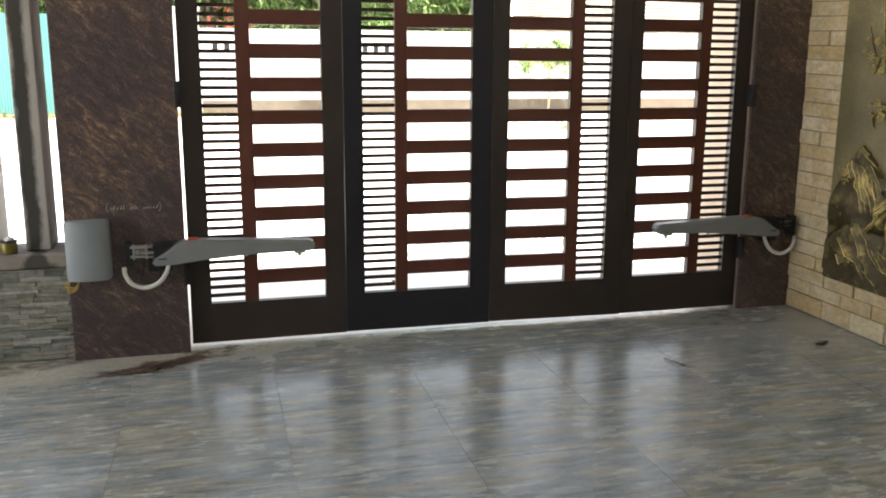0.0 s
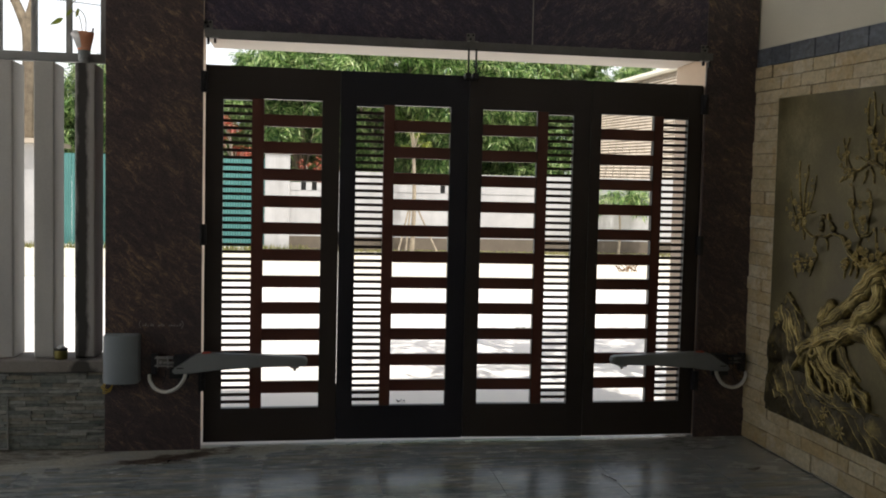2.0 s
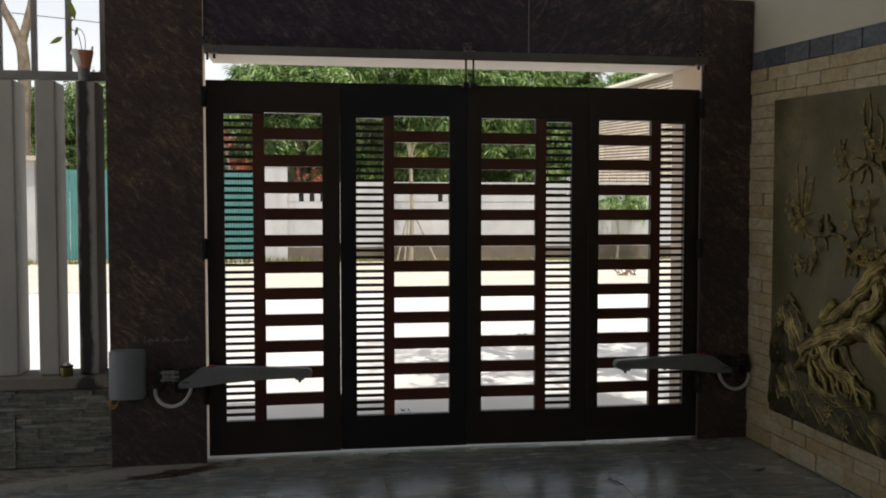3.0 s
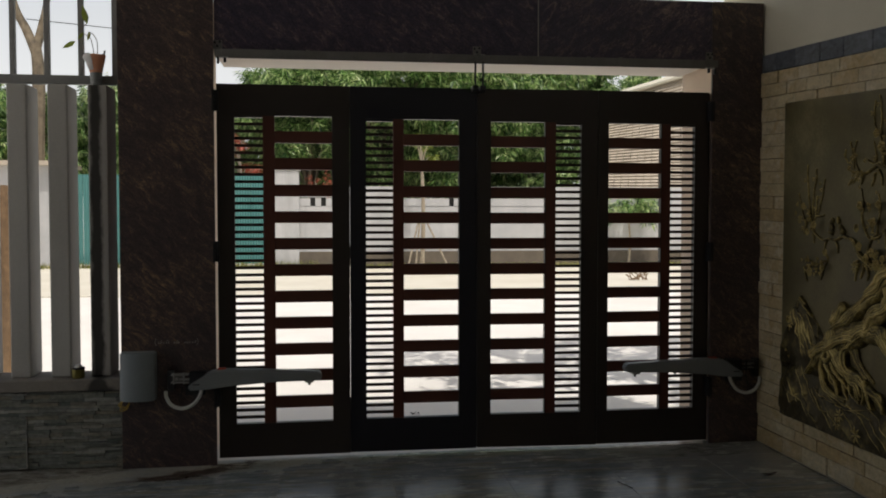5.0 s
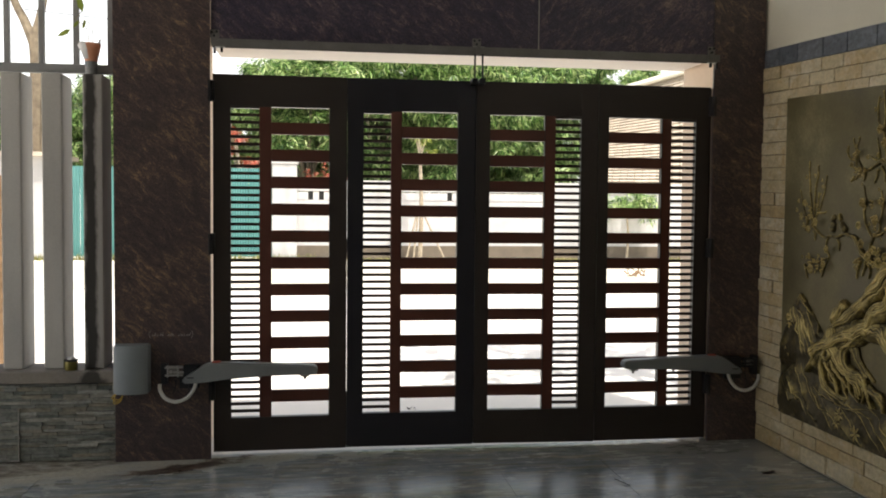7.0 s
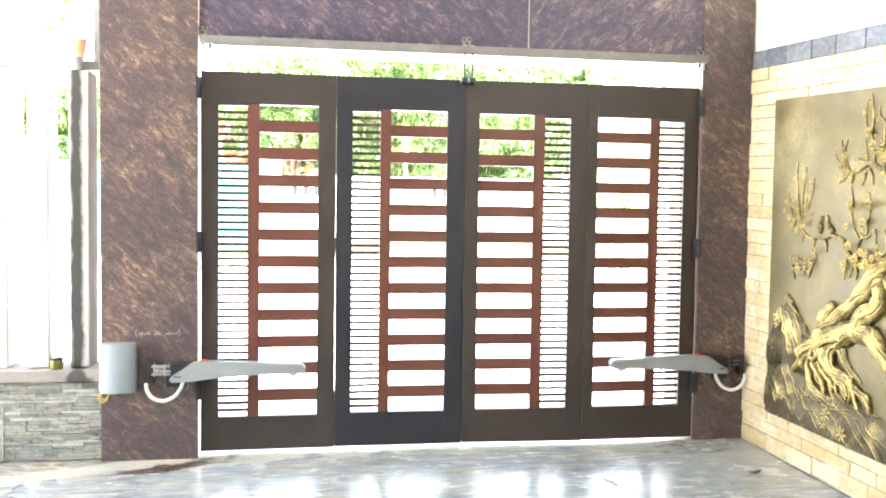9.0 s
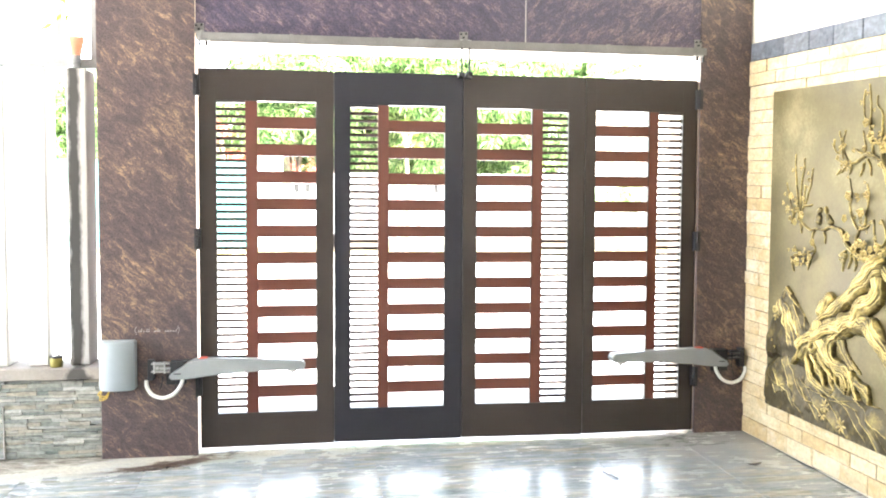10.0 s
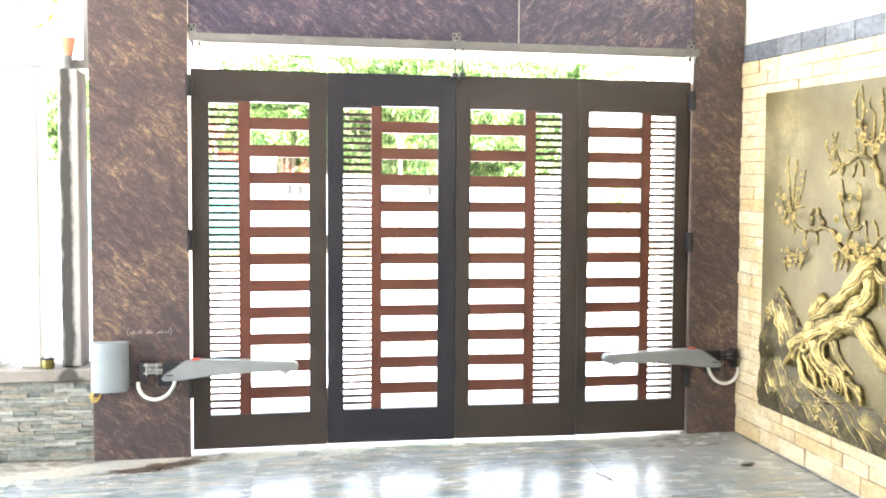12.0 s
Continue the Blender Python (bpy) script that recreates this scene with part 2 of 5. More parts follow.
def foliage(name, dark, mid, light):
    m = Mat(name, 0.36, 0, 0.5)
    # near-black and pale leaves put crown shade and sunlit tips into the colour
    deep = tuple(v * 0.5 for v in dark)
    m.color(m.ramp(m.island(), [(0.0, deep), (0.32, dark), (0.62, mid), (1.0, light)]))
    m.b.inputs["Subsurface Weight"].default_value = 0.0
    tr = m.node("ShaderNodeBsdfTranslucent")
    m.link(m.b.inputs["Base Color"].links[0].from_socket, tr.inputs[0])
    mixs = m.node("ShaderNodeMixShader")
    mixs.inputs[0].default_value = 0.45
    out = m.t.nodes["Material Output"]
    m.link(m.b.outputs[0], mixs.inputs[1])
    m.link(tr.outputs[0], mixs.inputs[2])
    m.link(mixs.outputs[0], out.inputs[0])
    return m.m


GRANITE = granite("brown_granite", -40, (1.14, 1.09, 1.06))
# lintel slabs: the bluish cast of light and glare is put into the colour
GRANITE_BLUE_CAST = granite("brown_granite_blue_cast", -40, (0.92, 0.98, 1.55))
GRANITE_BLUE_CAST_TURNED = granite("brown_granite_blue_cast_turned", 42, (0.92, 0.98, 1.55))
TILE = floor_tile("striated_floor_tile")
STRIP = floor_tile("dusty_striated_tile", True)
GROUT = worn("pale_grout", (0.32, 0.315, 0.29), (0.52, 0.50, 0.45), 8, 0.85)
PLASTER = worn("cream_plaster", (0.66, 0.62, 0.50), (0.76, 0.72, 0.60), 1.5, 0.8, 0.15)
SOFFIT = worn("pale_cream_plaster", (0.82, 0.77, 0.69), (0.90, 0.85, 0.77), 3, 0.8, 0.15)
JAMB = worn("pinkish_beige_plaster", (0.64, 0.50, 0.37), (0.76, 0.62, 0.48), 3, 0.8, 0.15)
CEILING = worn("white_ceiling_paint", (0.70, 0.69, 0.66), (0.78, 0.77, 0.74), 1.2, 0.85, 0.1)
YELLOW_STONE = per_piece("honey_stone_tile", [(0.61, 0.50, 0.30), (0.72, 0.63, 0.43), (0.54, 0.40, 0.20), (0.70, 0.61, 0.42), (0.63, 0.51, 0.31), (0.75, 0.68, 0.51)], 0.6, 0.35, speck=0.22, stain=(0.42, 0.28, 0.11))
SLATE = per_piece("blue_grey_slate", [(0.10, 0.115, 0.14), (0.19, 0.21, 0.245), (0.26, 0.27, 0.275), (0.14, 0.155, 0.185), (0.22, 0.24, 0.27)], 0.42, 0.8, grain=28.0, speck=0.34)
LEDGE_STONE = per_piece("stacked_grey_stone", [(0.16, 0.18, 0.165), (0.30, 0.305, 0.26), (0.21, 0.225, 0.205), (0.40, 0.395, 0.34), (0.24, 0.25, 0.225), (0.33, 0.30, 0.235), (0.46, 0.455, 0.41), (0.27, 0.285, 0.26)], 0.7, 0.5, speck=0.28)
MORTAR = worn("dusty_mortar", (0.14, 0.115, 0.08), (0.22, 0.19, 0.14), 10, 0.9)
FRAME_PAINT = worn("dark_brown_gate_paint", (0.030, 0.0235, 0.021), (0.046, 0.036, 0.032), 2.0, 0.42, 0.08, spec=0.35)
FRAME_BLUE = worn("blue_black_gate_paint", (0.0135, 0.013, 0.019), (0.022, 0.0215, 0.030), 2.0, 0.40, 0.08, spec=0.35)
RED_WOOD = worn("red_brown_gate_paint", (0.085, 0.022, 0.014), (0.125, 0.036, 0.022), 3.0, 0.45, 0.1)
BAR_PAINT = worn("dark_bar_paint", (0.035, 0.022, 0.017), (0.055, 0.034, 0.026), 3.0, 0.6, 0.0, spec=0.2)
STEEL = worn("galvanised_steel", (0.30, 0.30, 0.29), (0.46, 0.46, 0.44), 8, 0.5, 0.1, 0.6)
TRACK_STEEL = worn("dull_track_steel", (0.13, 0.125, 0.115), (0.24, 0.235, 0.225), 6, 0.55, 0.15, 0.3)
BLACK_STEEL = worn("black_steel", (0.012, 0.012, 0.014), (0.03, 0.03, 0.034), 12, 0.45, 0.1, 0.3)
CHROME = worn("zinc_plated_steel", (0.5, 0.5, 0.48), (0.7, 0.7, 0.68), 30, 0.3, 0.1, 1.0)
GREY_PLASTIC = worn("light_grey_plastic", (0.21, 0.225, 0.23), (0.26, 0.275, 0.28), 4, 0.42, 0.05)
BOX_PLASTIC = worn("pale_grey_box_plastic", (0.215, 0.245, 0.26), (0.26, 0.29, 0.305), 4, 0.4, 0.05)
WHITE_PLASTIC = worn("white_hose_plastic", (0.66, 0.66, 0.62), (0.76, 0.76, 0.72), 20, 0.45, 0.05)
RED_PLASTIC = worn("red_plastic", (0.45, 0.05, 0.03), (0.55, 0.08, 0.04), 20, 0.4, 0.0)
YELLOW_WIRE = worn("yellow_wire", (0.55, 0.36, 0.06), (0.65, 0.45, 0.09), 20, 0.5, 0.0)
CHALK = worn("white_chalk", (0.28, 0.26, 0.25), (0.50, 0.48, 0.46), 60, 0.95, 0.2)
GOLD = gold("gilt_bronze_paint", 0.07)
ROCK_GOLD = gold("thinly_gilt_bronze_paint", -0.07)
PETAL = worn("dull_gilt_petal", (0.30, 0.235, 0.09), (0.58, 0.46, 0.19), 40, 0.45, 0.15, 0.5)
BOARD = bronze_board()


def fin_concrete(name, stained):
    m = Mat(name, 0.8, 0, 0.3)
    big, small = m.noise(m.mapped((2, 2, 0.5)), 2.0, 5), m.noise(scale=70, detail=4)
    base = m.ramp(m.math("ADD", m.math("MULTIPLY", big, 0.7), m.math("MULTIPLY", small, 0.3)), [(0.3, (0.40, 0.385, 0.355)), (0.7, (0.53, 0.515, 0.48))])
    if stained:
        base = m.mix(0.28, base, (0.17, 0.145, 0.12))
        sep = m.node("ShaderNodeSeparateXYZ")
        m.link(m.p, sep.inputs[0])
        edge = m.noise(m.mapped((9, 9, 5)), 1.0, 5, 0.7)
        off = m.math("ABSOLUTE", m.math("SUBTRACT", sep.outputs[0], -0.765))
        run = m.math("SUBTRACT", m.math("ADD", 0.040, m.math("MULTIPLY", m.math("SUBTRACT", edge, 0.5), 0.07)), off)
        base = m.mix(m.ramp(m.math("ADD", m.math("MULTIPLY", run, 30.0), 0.5), [(0.2, 0.0), (0.9, 0.93)]), base, (0.028, 0.026, 0.022))
    m.color(base)
    m.bump(small, 0.3, 0.004)
    return m.m


FIN = fin_concrete("pale_concrete", False)
FIN_STAINED = fin_concrete("mould_stained_concrete", True)


def sill():
    m = Mat("grey_sill_concrete", 0.8, 0, 0.3)
    big, small = m.noise(scale=5, detail=5), m.noise(scale=80, detail=3)
    base = m.ramp(m.math("ADD", m.math("MULTIPLY", big, 0.7), m.math("MULTIPLY", small, 0.3)), [(0.3, (0.21, 0.185, 0.16)), (0.7, (0.31, 0.28, 0.245))])
    # mould run down from the streaked post
    sep = m.node("ShaderNodeSeparateXYZ")
    m.link(m.p, sep.inputs[0])
    ragged = m.noise(m.mapped((14, 14, 14)), 1.0, 5, 0.7)
    drop = m.math("MULTIPLY", m.math("SUBTRACT", 0.605, sep.outputs[2]), 0.7)
    near = m.math("SUBTRACT", m.math("ADD", 0.055, drop), m.math("ABSOLUTE", m.math("ADD", sep.outputs[0], 0.745)))
    run = m.math("ADD", m.math("MULTIPLY", near, 14.0), m.math("MULTIPLY", m.math("SUBTRACT", ragged, 0.5), 1.6))
    m.color(m.mix(m.ramp(run, [(0.0, 0.0), (0.5, 0.88)]), base, (0.040, 0.037, 0.031)))
    m.bump(small, 0.25, 0.004)
    return m.m


SILL = sill()
RAIL = worn("grey_painted_steel", (0.24, 0.24, 0.235), (0.34, 0.34, 0.33), 6, 0.5)
YARD = worn("sunlit_yard_concrete", (0.64, 0.60, 0.54), (0.78, 0.74, 0.68), 0.6, 0.85)
SAND = worn("dry_sandy_ground", (0.52, 0.475, 0.37), (0.68, 0.635, 0.54), 0.7, 0.9)


def whitewash():
    m = Mat("weathered_whitewash", 0.85, 0, 0.3)
    big, small = m.noise(scale=1.1, detail=5), m.noise(scale=40, detail=4)
    streak = m.noise(m.mapped((2.6, 2.6, 0.25)), 1.0, 5, 0.65)
    base = m.ramp(m.math("ADD", m.math("MULTIPLY", big, 0.7), m.math("MULTIPLY", small, 0.3)), [(0.3, (0.38, 0.375, 0.37)), (0.7, (0.53, 0.52, 0.51))])
    m.color(m.mix(m.ramp(streak, [(0.52, 0.0), (0.75, 0.55)]), base, (0.33, 0.32, 0.31)))
    return m.m


WHITEWASH = whitewash()
PLINTH = worn("brown_plinth_cement", (0.085, 0.068, 0.05), (0.165, 0.135, 0.10), 1.5, 0.9)
TEAL = worn("teal_sheet_paint", (0.050, 0.165, 0.155), (0.080, 0.225, 0.21), 1.0, 0.5)
HOLE_SHADE = worn("painted_hole_shade", (0.03, 0.03, 0.03), (0.05, 0.05, 0.045), 3, 0.9)
ROOF_TILE = worn("pale_buff_roof_tile", (0.34, 0.285, 0.22), (0.50, 0.43, 0.34), 1.3, 0.7)
BARK = worn("pale_bark", (0.20, 0.16, 0.11), (0.42, 0.36, 0.27), 7, 0.9, 0.6)
BARK_BROWN = worn("brown_bark", (0.13, 0.075, 0.035), (0.30, 0.19, 0.10), 14, 0.9, 0.8)
MANGO = foliage("mango_leaf", (0.050, 0.120, 0.032), (0.25, 0.43, 0.115), (0.72, 0.79, 0.40))
BLOOM = foliage("red_bloom", (0.40, 0.06, 0.035), (0.62, 0.16, 0.10), (0.76, 0.36, 0.24))
LIME = foliage("lime_leaf", (0.16, 0.22, 0.03), (0.28, 0.34, 0.06), (0.40, 0.42, 0.10))
GRASS = foliage("dry_grass_blade", (0.16, 0.17, 0.05), (0.28, 0.27, 0.09), (0.40, 0.36, 0.16))
CUP = worn("cloudy_cup_plastic", (0.70, 0.68, 0.67), (0.82, 0.79, 0.78), 10, 0.4, 0.05)
GLASSY = worn("clouded_grey_plastic", (0.20, 0.21, 0.21), (0.34, 0.35, 0.35), 20, 0.25, 0.05)
DEAD_LEAF = worn("dead_leaf_brown", (0.018, 0.013, 0.009), (0.045, 0.032, 0.022), 40, 0.8, 0.3)
ORANGE = worn("orange_cup_print", (0.80, 0.30, 0.15), (0.88, 0.46, 0.30), 10, 0.45, 0.05)
BRASS_TIN = worn("olive_brass_tin", (0.13, 0.11, 0.02), (0.24, 0.20, 0.05), 20, 0.4, 0.1, 0.5)


# ---- mesh helpers ----
def mesh_from(name, bm, material):
    me = bpy.data.meshes.new(name)
    bm.to_mesh(me)
    bm.free()
    me.materials.append(material)
    return me


def part(name, bm, material, parent=None, label="", smooth=False):
    """Links a bmesh as one mesh object under a thing or a part."""
    ob = new(name, mesh_from(name, bm, material))
    if smooth:
        for p in ob.data.polygons:
            p.use_smooth = True
    if parent:
        ob.parent = parent
    if label:
        tagged(ob, label)
    return ob


def thing(name, label, category, group="", at=(0, 0, 0), kind=""):
    ob = new(name)
    ob.empty_display_size = 0.05
    ob.location = at
    return tagged(ob, label, category, group, kind)


def box(bm, x0, x1, y0, y1, z0, z1, bevel=0.0, segs=1):
    ret = bmesh.ops.create_cube(bm, size=1.0)
    vs = ret["verts"]
    for v in vs:
        v.co = Vector((x0 + (v.co.x + 0.5) * (x1 - x0), y0 + (v.co.y + 0.5) * (y1 - y0), z0 + (v.co.z + 0.5) * (z1 - z0)))
    if bevel:
        es = list({e for v in vs for e in v.link_edges})
        bmesh.ops.bevel(bm, geom=es, offset=bevel, segments=segs, affect="EDGES", profile=0.5)
    return bm


def boxed(*a, **k):
    return box(bmesh.new(), *a, **k)


def sweep(bm, pts, radii, sides=8, flat=1.0, flat_axis=None):
    """A tube through points, with a radius at each; flat squeezes it along flat_axis."""
    pts = [Vector(p) for p in pts]
    if isinstance(radii, (int, float)):
        radii = [radii] * len(pts)
    rings = []
    side = None
    for i, p in enumerate(pts):
        d = (pts[min(i + 1, len(pts) - 1)] - pts[max(i - 1, 0)]).normalized()
        if side is None:
            side = d.orthogonal().normalized()
        side = (side - d * side.dot(d)).normalized()
        up = d.cross(side)
        ring = []
        for k in range(sides):
            a = 2 * math.pi * k / sides
            off = (side * math.cos(a) + up * math.sin(a)) * radii[i]
            if flat_axis is not None:
                off[flat_axis] *= flat
            ring.append(bm.verts.new(p + off))
        rings.append(ring)
    for a, b in zip(rings, rings[1:]):
        for k in range(sides):
            bm.faces.new((a[k], a[(k + 1) % sides], b[(k + 1) % sides], b[k]))
    bm.faces.new(rings[0][::-1])
    bm.faces.new(rings[-1])
    return bm


def smooth_line(pts, n=6):
    """Catmull-Rom points through pts."""
    pts = [Vector(p) for p in pts]
    out = []
    for i in range(len(pts) - 1):
        a, b, c, d = pts[max(i - 1, 0)], pts[i], pts[i + 1], pts[min(i + 2, len(pts) - 1)]
        for k in range(n):
            t = k / n
            out.append(0.5 * ((2 * b) + (c - a) * t + (2 * a - 5 * b + 4 * c - d) * t * t + (3 * b - a - 3 * c + d) * t ** 3))
    out.append(pts[-1])
    return out


def prism(bm, outline, y0, y1, bevel=0.0, segs=2):
    """An outline in x and z, drawn out from y0 to y1."""
    low = [bm.verts.new((x, y0, z)) for x, z in outline]
    high = [bm.verts.new((x, y1, z)) for x, z in outline]
    n = len(outline)
    bm.faces.new(low)
    bm.faces.new(high[::-1])
    for i in range(n):
        bm.faces.new((low[i], high[i], high[(i + 1) % n], low[(i + 1) % n]))
    bmesh.ops.recalc_face_normals(bm, faces=bm.faces)
    if bevel:
        bmesh.ops.bevel(bm, geom=list(bm.edges), offset=bevel, segments=segs, affect="EDGES")
    return bm


def lathe(bm, profile, sides=20, centre=(0, 0, 0)):
    """A turned shape about z from (radius, height) pairs."""
    cx, cy, cz = centre
    rings = [[bm.verts.new((cx + r * math.cos(2 * math.pi * k / sides), cy + r * math.sin(2 * math.pi * k / sides), cz + z)) for k in range(sides)] for r, z in profile]
    for a, b in zip(rings, rings[1:]):
        for k in range(sides):
            bm.faces.new((a[k], a[(k + 1) % sides], b[(k + 1) % sides], b[k]))
    bm.faces.new(rings[0][::-1])
    bm.faces.new(rings[-1])
    return bm


def structure(name, bm, material, label, category):
    ob = part(name, bm, material)
    return tagged(ob, label, category, kind="structure")


rng = random.Random(4)
RWX = 3.95          # inner face of the side wall
FLOOR_RISE = 0.008  # the floor climbs a little towards the side wall


def lean(bm):
    """The courses of the side wall run slightly downhill away from the gate."""
    for v in bm.verts:
        v.co.z += 0.055 * v.co.y * (v.co.z - 0.3) / 2.47
    return bm


def tilt(bm):
    """The floor drains away from the side wall."""
    for v in bm.verts:
        v.co.z += FLOOR_RISE * v.co.x
    return bm


# ---- large structure ----
structure("ground", boxed(-90, 90, -60, 120, -0.5, -0.05), YARD, "sunlit pale concrete yard and lane", "ground")
structure("floor", tilt(boxed(-4.2, RWX, -9.0, 0.66, -0.048, -0.0025)), GROUT, "grey grout bed under the carport tiles", "floor")
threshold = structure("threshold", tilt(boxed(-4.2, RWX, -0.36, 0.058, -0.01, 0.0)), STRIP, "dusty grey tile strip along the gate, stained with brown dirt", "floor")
# the pale tone stands in for bright daylight seen under the gate
structure("outer_step", tilt(boxed(-4.2, RWX, 0.06, 0.90, -0.045, 0.0)), YARD, "concrete step just outside the gate, paled for the light there", "step")
wall_right = structure("wall_right", lean(boxed(RWX + 0.012, RWX + 0.25, -9.0, 0.65, -0.1, 3.9)), PLASTER, "cream plastered side wall clad with honey stone tiles", "wall")
# unseen back wall, left wall and ceiling, added to hold the interior light down
structure("added_wall_back", boxed(-4.2, RWX + 0.25, -9.25, -9.0, -0.1, 3.9), PLASTER, "unseen cream wall added to close off light from behind", "wall")
structure("added_wall_left", boxed(-4.2, -4.0, -8.998, -3.2, -0.1, 3.9), PLASTER, "unseen cream wall added to cut light from the left", "wall")
structure("ceiling", boxed(-4.0, RWX + 0.25, -9.25, 0.66, 3.92, 4.05), CEILING, "unseen white ceiling, sized to limit light in the carport", "ceiling")


def pier(name, x0, x1, front):
    core = structure(name, boxed(x0 + 0.02, x1 - 0.055 if x0 < 0 else x1 - 0.001, front + 0.025, 0.56, -0.02, 3.25), JAMB, "gate pier faced with polished brown granite", "pier")
    part("granite_slab", boxed(x0, x1, front, front + 0.022, -0.005 if x0 < 0 else 0.025, 3.25, 0.002), GRANITE, core)
    return core


pier_1 = pier("pier_1", -0.59, 0.032, -0.045)
part("granite_slab", boxed(-0.591, -0.569, -0.02, 0.55, -0.005, 3.25), GRANITE, pier_1)
pier("pier_2", 3.562, RWX, -0.03)
lintel = structure("lintel", boxed(0.035, 3.559, 0.0, 0.56, 2.80, 3.25), SOFFIT, "deep lintel over the gate faced with brown granite", "lintel")
for a, b, face in ((0.035, 2.266, GRANITE_BLUE_CAST), (2.274, 3.559, GRANITE_BLUE_CAST_TURNED)):
    part("granite_slab", boxed(a, b, -0.025, -0.003, 2.80, 3.25, 0.002), face, lintel)
part("joint_filler", boxed(2.266, 2.274, -0.022, -0.003, 2.80, 3.25), GROUT, lintel, "pale filler in the joint between slabs")


# ---- gate leaves ----
SLOT_H = 0.102
GAPS = 43


def leaf(x0, x1, cols, red, slots, y0, y1, paint, tone, lo, hi, clo, chi):
    """One folding leaf from x0 to x1; cols, red and slots are the x spans of thin bars, red stile and wide slots; lo and hi bound the slots, clo and chi the thin bars."""
    g = thing("gate_leaf", f"tall {tone} steel gate leaf with red-brown slats, closed", "gate", "gate leaves", (x0, y0, 0))
    w = x1 - x0
    g.rotation_euler = (0, 0, math.atan2(y1 - y0, w))
    T = 0.05
    z0, z1 = 0.035 + FLOOR_RISE * x0 * 0.5, 2.60
    step = (hi - lo - SLOT_H) / 11
    c0, c1, r0, r1, s0, s1 = [v - x0 for v in (*cols, *red, *slots)]
    left, right = min(c0, s0), max(c1, s1)
    part("stile", boxed(0.0005, left, 0, T, z0, z1, 0.0008), paint, g)
    part("stile", boxed(right, w - 0.0005, 0, T, z0, z1, 0.0008), paint, g)
    part("bottom_rail", boxed(left, right, 0, T, z0, lo, 0.0008), paint, g)
    part("top_rail", boxed(left, right, 0, T, hi, z1, 0.0008), paint, g)
    part("bar_rail", boxed(c0, c1, 0.003, T - 0.003, chi, hi - 0.0005, 0.001), paint, g)
    if clo > lo:
        part("bar_rail", boxed(c0, c1, 0.003, T - 0.003, lo + 0.0005, clo, 0.001), paint, g)
    part("red_stile", boxed(r0, r1, 0.004, T - 0.004, lo, hi, 0.002), RED_WOOD, g, "red-brown painted stile")
    slat = mesh_from("slat", boxed(s0, s1, 0.006, T - 0.006, -(step - SLOT_H) / 2, (step - SLOT_H) / 2, 0.003), RED_WOOD)
    for i in range(11):
        o = new("slat", slat)
        o.parent = g
        o.location.z = lo + SLOT_H + i * step + (step - SLOT_H) / 2
    pitch = (chi - clo + 0.014) / GAPS
    bar = mesh_from("thin_bar", boxed(c0, c1, 0.016, T - 0.016, -0.0104, 0.0104, 0.002), BAR_PAINT)
    for i in range(1, GAPS):
        o = new("thin_bar", bar)
        o.parent = g
        o.location.z = clo - 0.007 + i * pitch
    # slim lining round the wide slots
    part("slot_lining", boxed(s1 - 0.004, s1, 0.003, T - 0.003, lo, hi), FRAME_PAINT, g)
    return g


leaf_a = leaf(0.043, 0.9424, (0.160, 0.350), (0.350, 0.430), (0.430, 0.825), 0.0, 0.022, FRAME_PAINT, "dark brown", 0.266, 2.387, 0.266, 2.374)
leaf(0.944, 1.838, (1.055, 1.245), (1.245, 1.320), (1.320, 1.715), 0.022, 0.02, FRAME_BLUE, "blue-black", 0.273, 2.378, 0.273, 2.361)
leaf(1.842, 2.716, (2.410, 2.594), (2.335, 2.410), (1.940, 2.335), 0.02, -0.01, FRAME_PAINT, "dark brown", 0.280, 2.370, 0.284, 2.350)
leaf_d = leaf(2.720, 3.553, (3.265, 3.448), (3.195, 3.265), (2.795, 3.195), -0.01, 0.0, FRAME_PAINT, "dark brown", 0.288, 2.367, 0.290, 2.349)


# unseen strips, added to stop daylight showing through the joints
def cover_strip(x, y, spans):
    for a, b in spans:
        c = part("cover_strip", boxed(x - 0.02, x + 0.02, y + 0.052, y + 0.06, a, b, 0.001), FRAME_PAINT)
        tagged(c, "flat dark strip added behind a gate joint to stop light", "cover strip", "gate cover strips")


cover_strip(0.942, 0.022, ((0.04, 0.42), (1.40, 1.49), (2.37, 2.60)))
cover_strip(1.840, 0.020, ((0.04, 2.60),))
cover_strip(2.718, -0.010, ((0.04, 2.60),))
cover_strip(3.572, 0.000, ((0.032, 2.60),))


def hinge(g, x, z, h, side):
    """A barrel hinge on the leaf g, at x from the leaf's own corner."""
    k = part("hinge", sweep(bmesh.new(), [(x, -0.042, z - h / 2), (x, -0.042, z + h / 2)], 0.013, 10), BLACK_STEEL, g, "black steel barrel hinge", smooth=True)
    part("pier_plate", boxed(x - 0.020, x - 0.004, -0.062, -0.046, z - h / 2, z + h / 2, 0.002) if side < 0 else boxed(x + 0.004, x + 0.020, -0.052, -0.031, z - h / 2, z + h / 2, 0.002), BLACK_STEEL, k)
    part("gate_plate", boxed(x + 0.004, x + 0.020, -0.042, -0.001, z - h / 2, z + h / 2, 0.002) if side < 0 else boxed(x - 0.020, x - 0.004, -0.042, -0.001, z - h / 2, z + h / 2, 0.002), BLACK_STEEL, k)


for z in (2.48, 1.46, 0.47):
    hinge(leaf_a, -0.006, z, 0.14, -1)
    hinge(leaf_d, 0.836, z - 0.02, 0.14, 1)


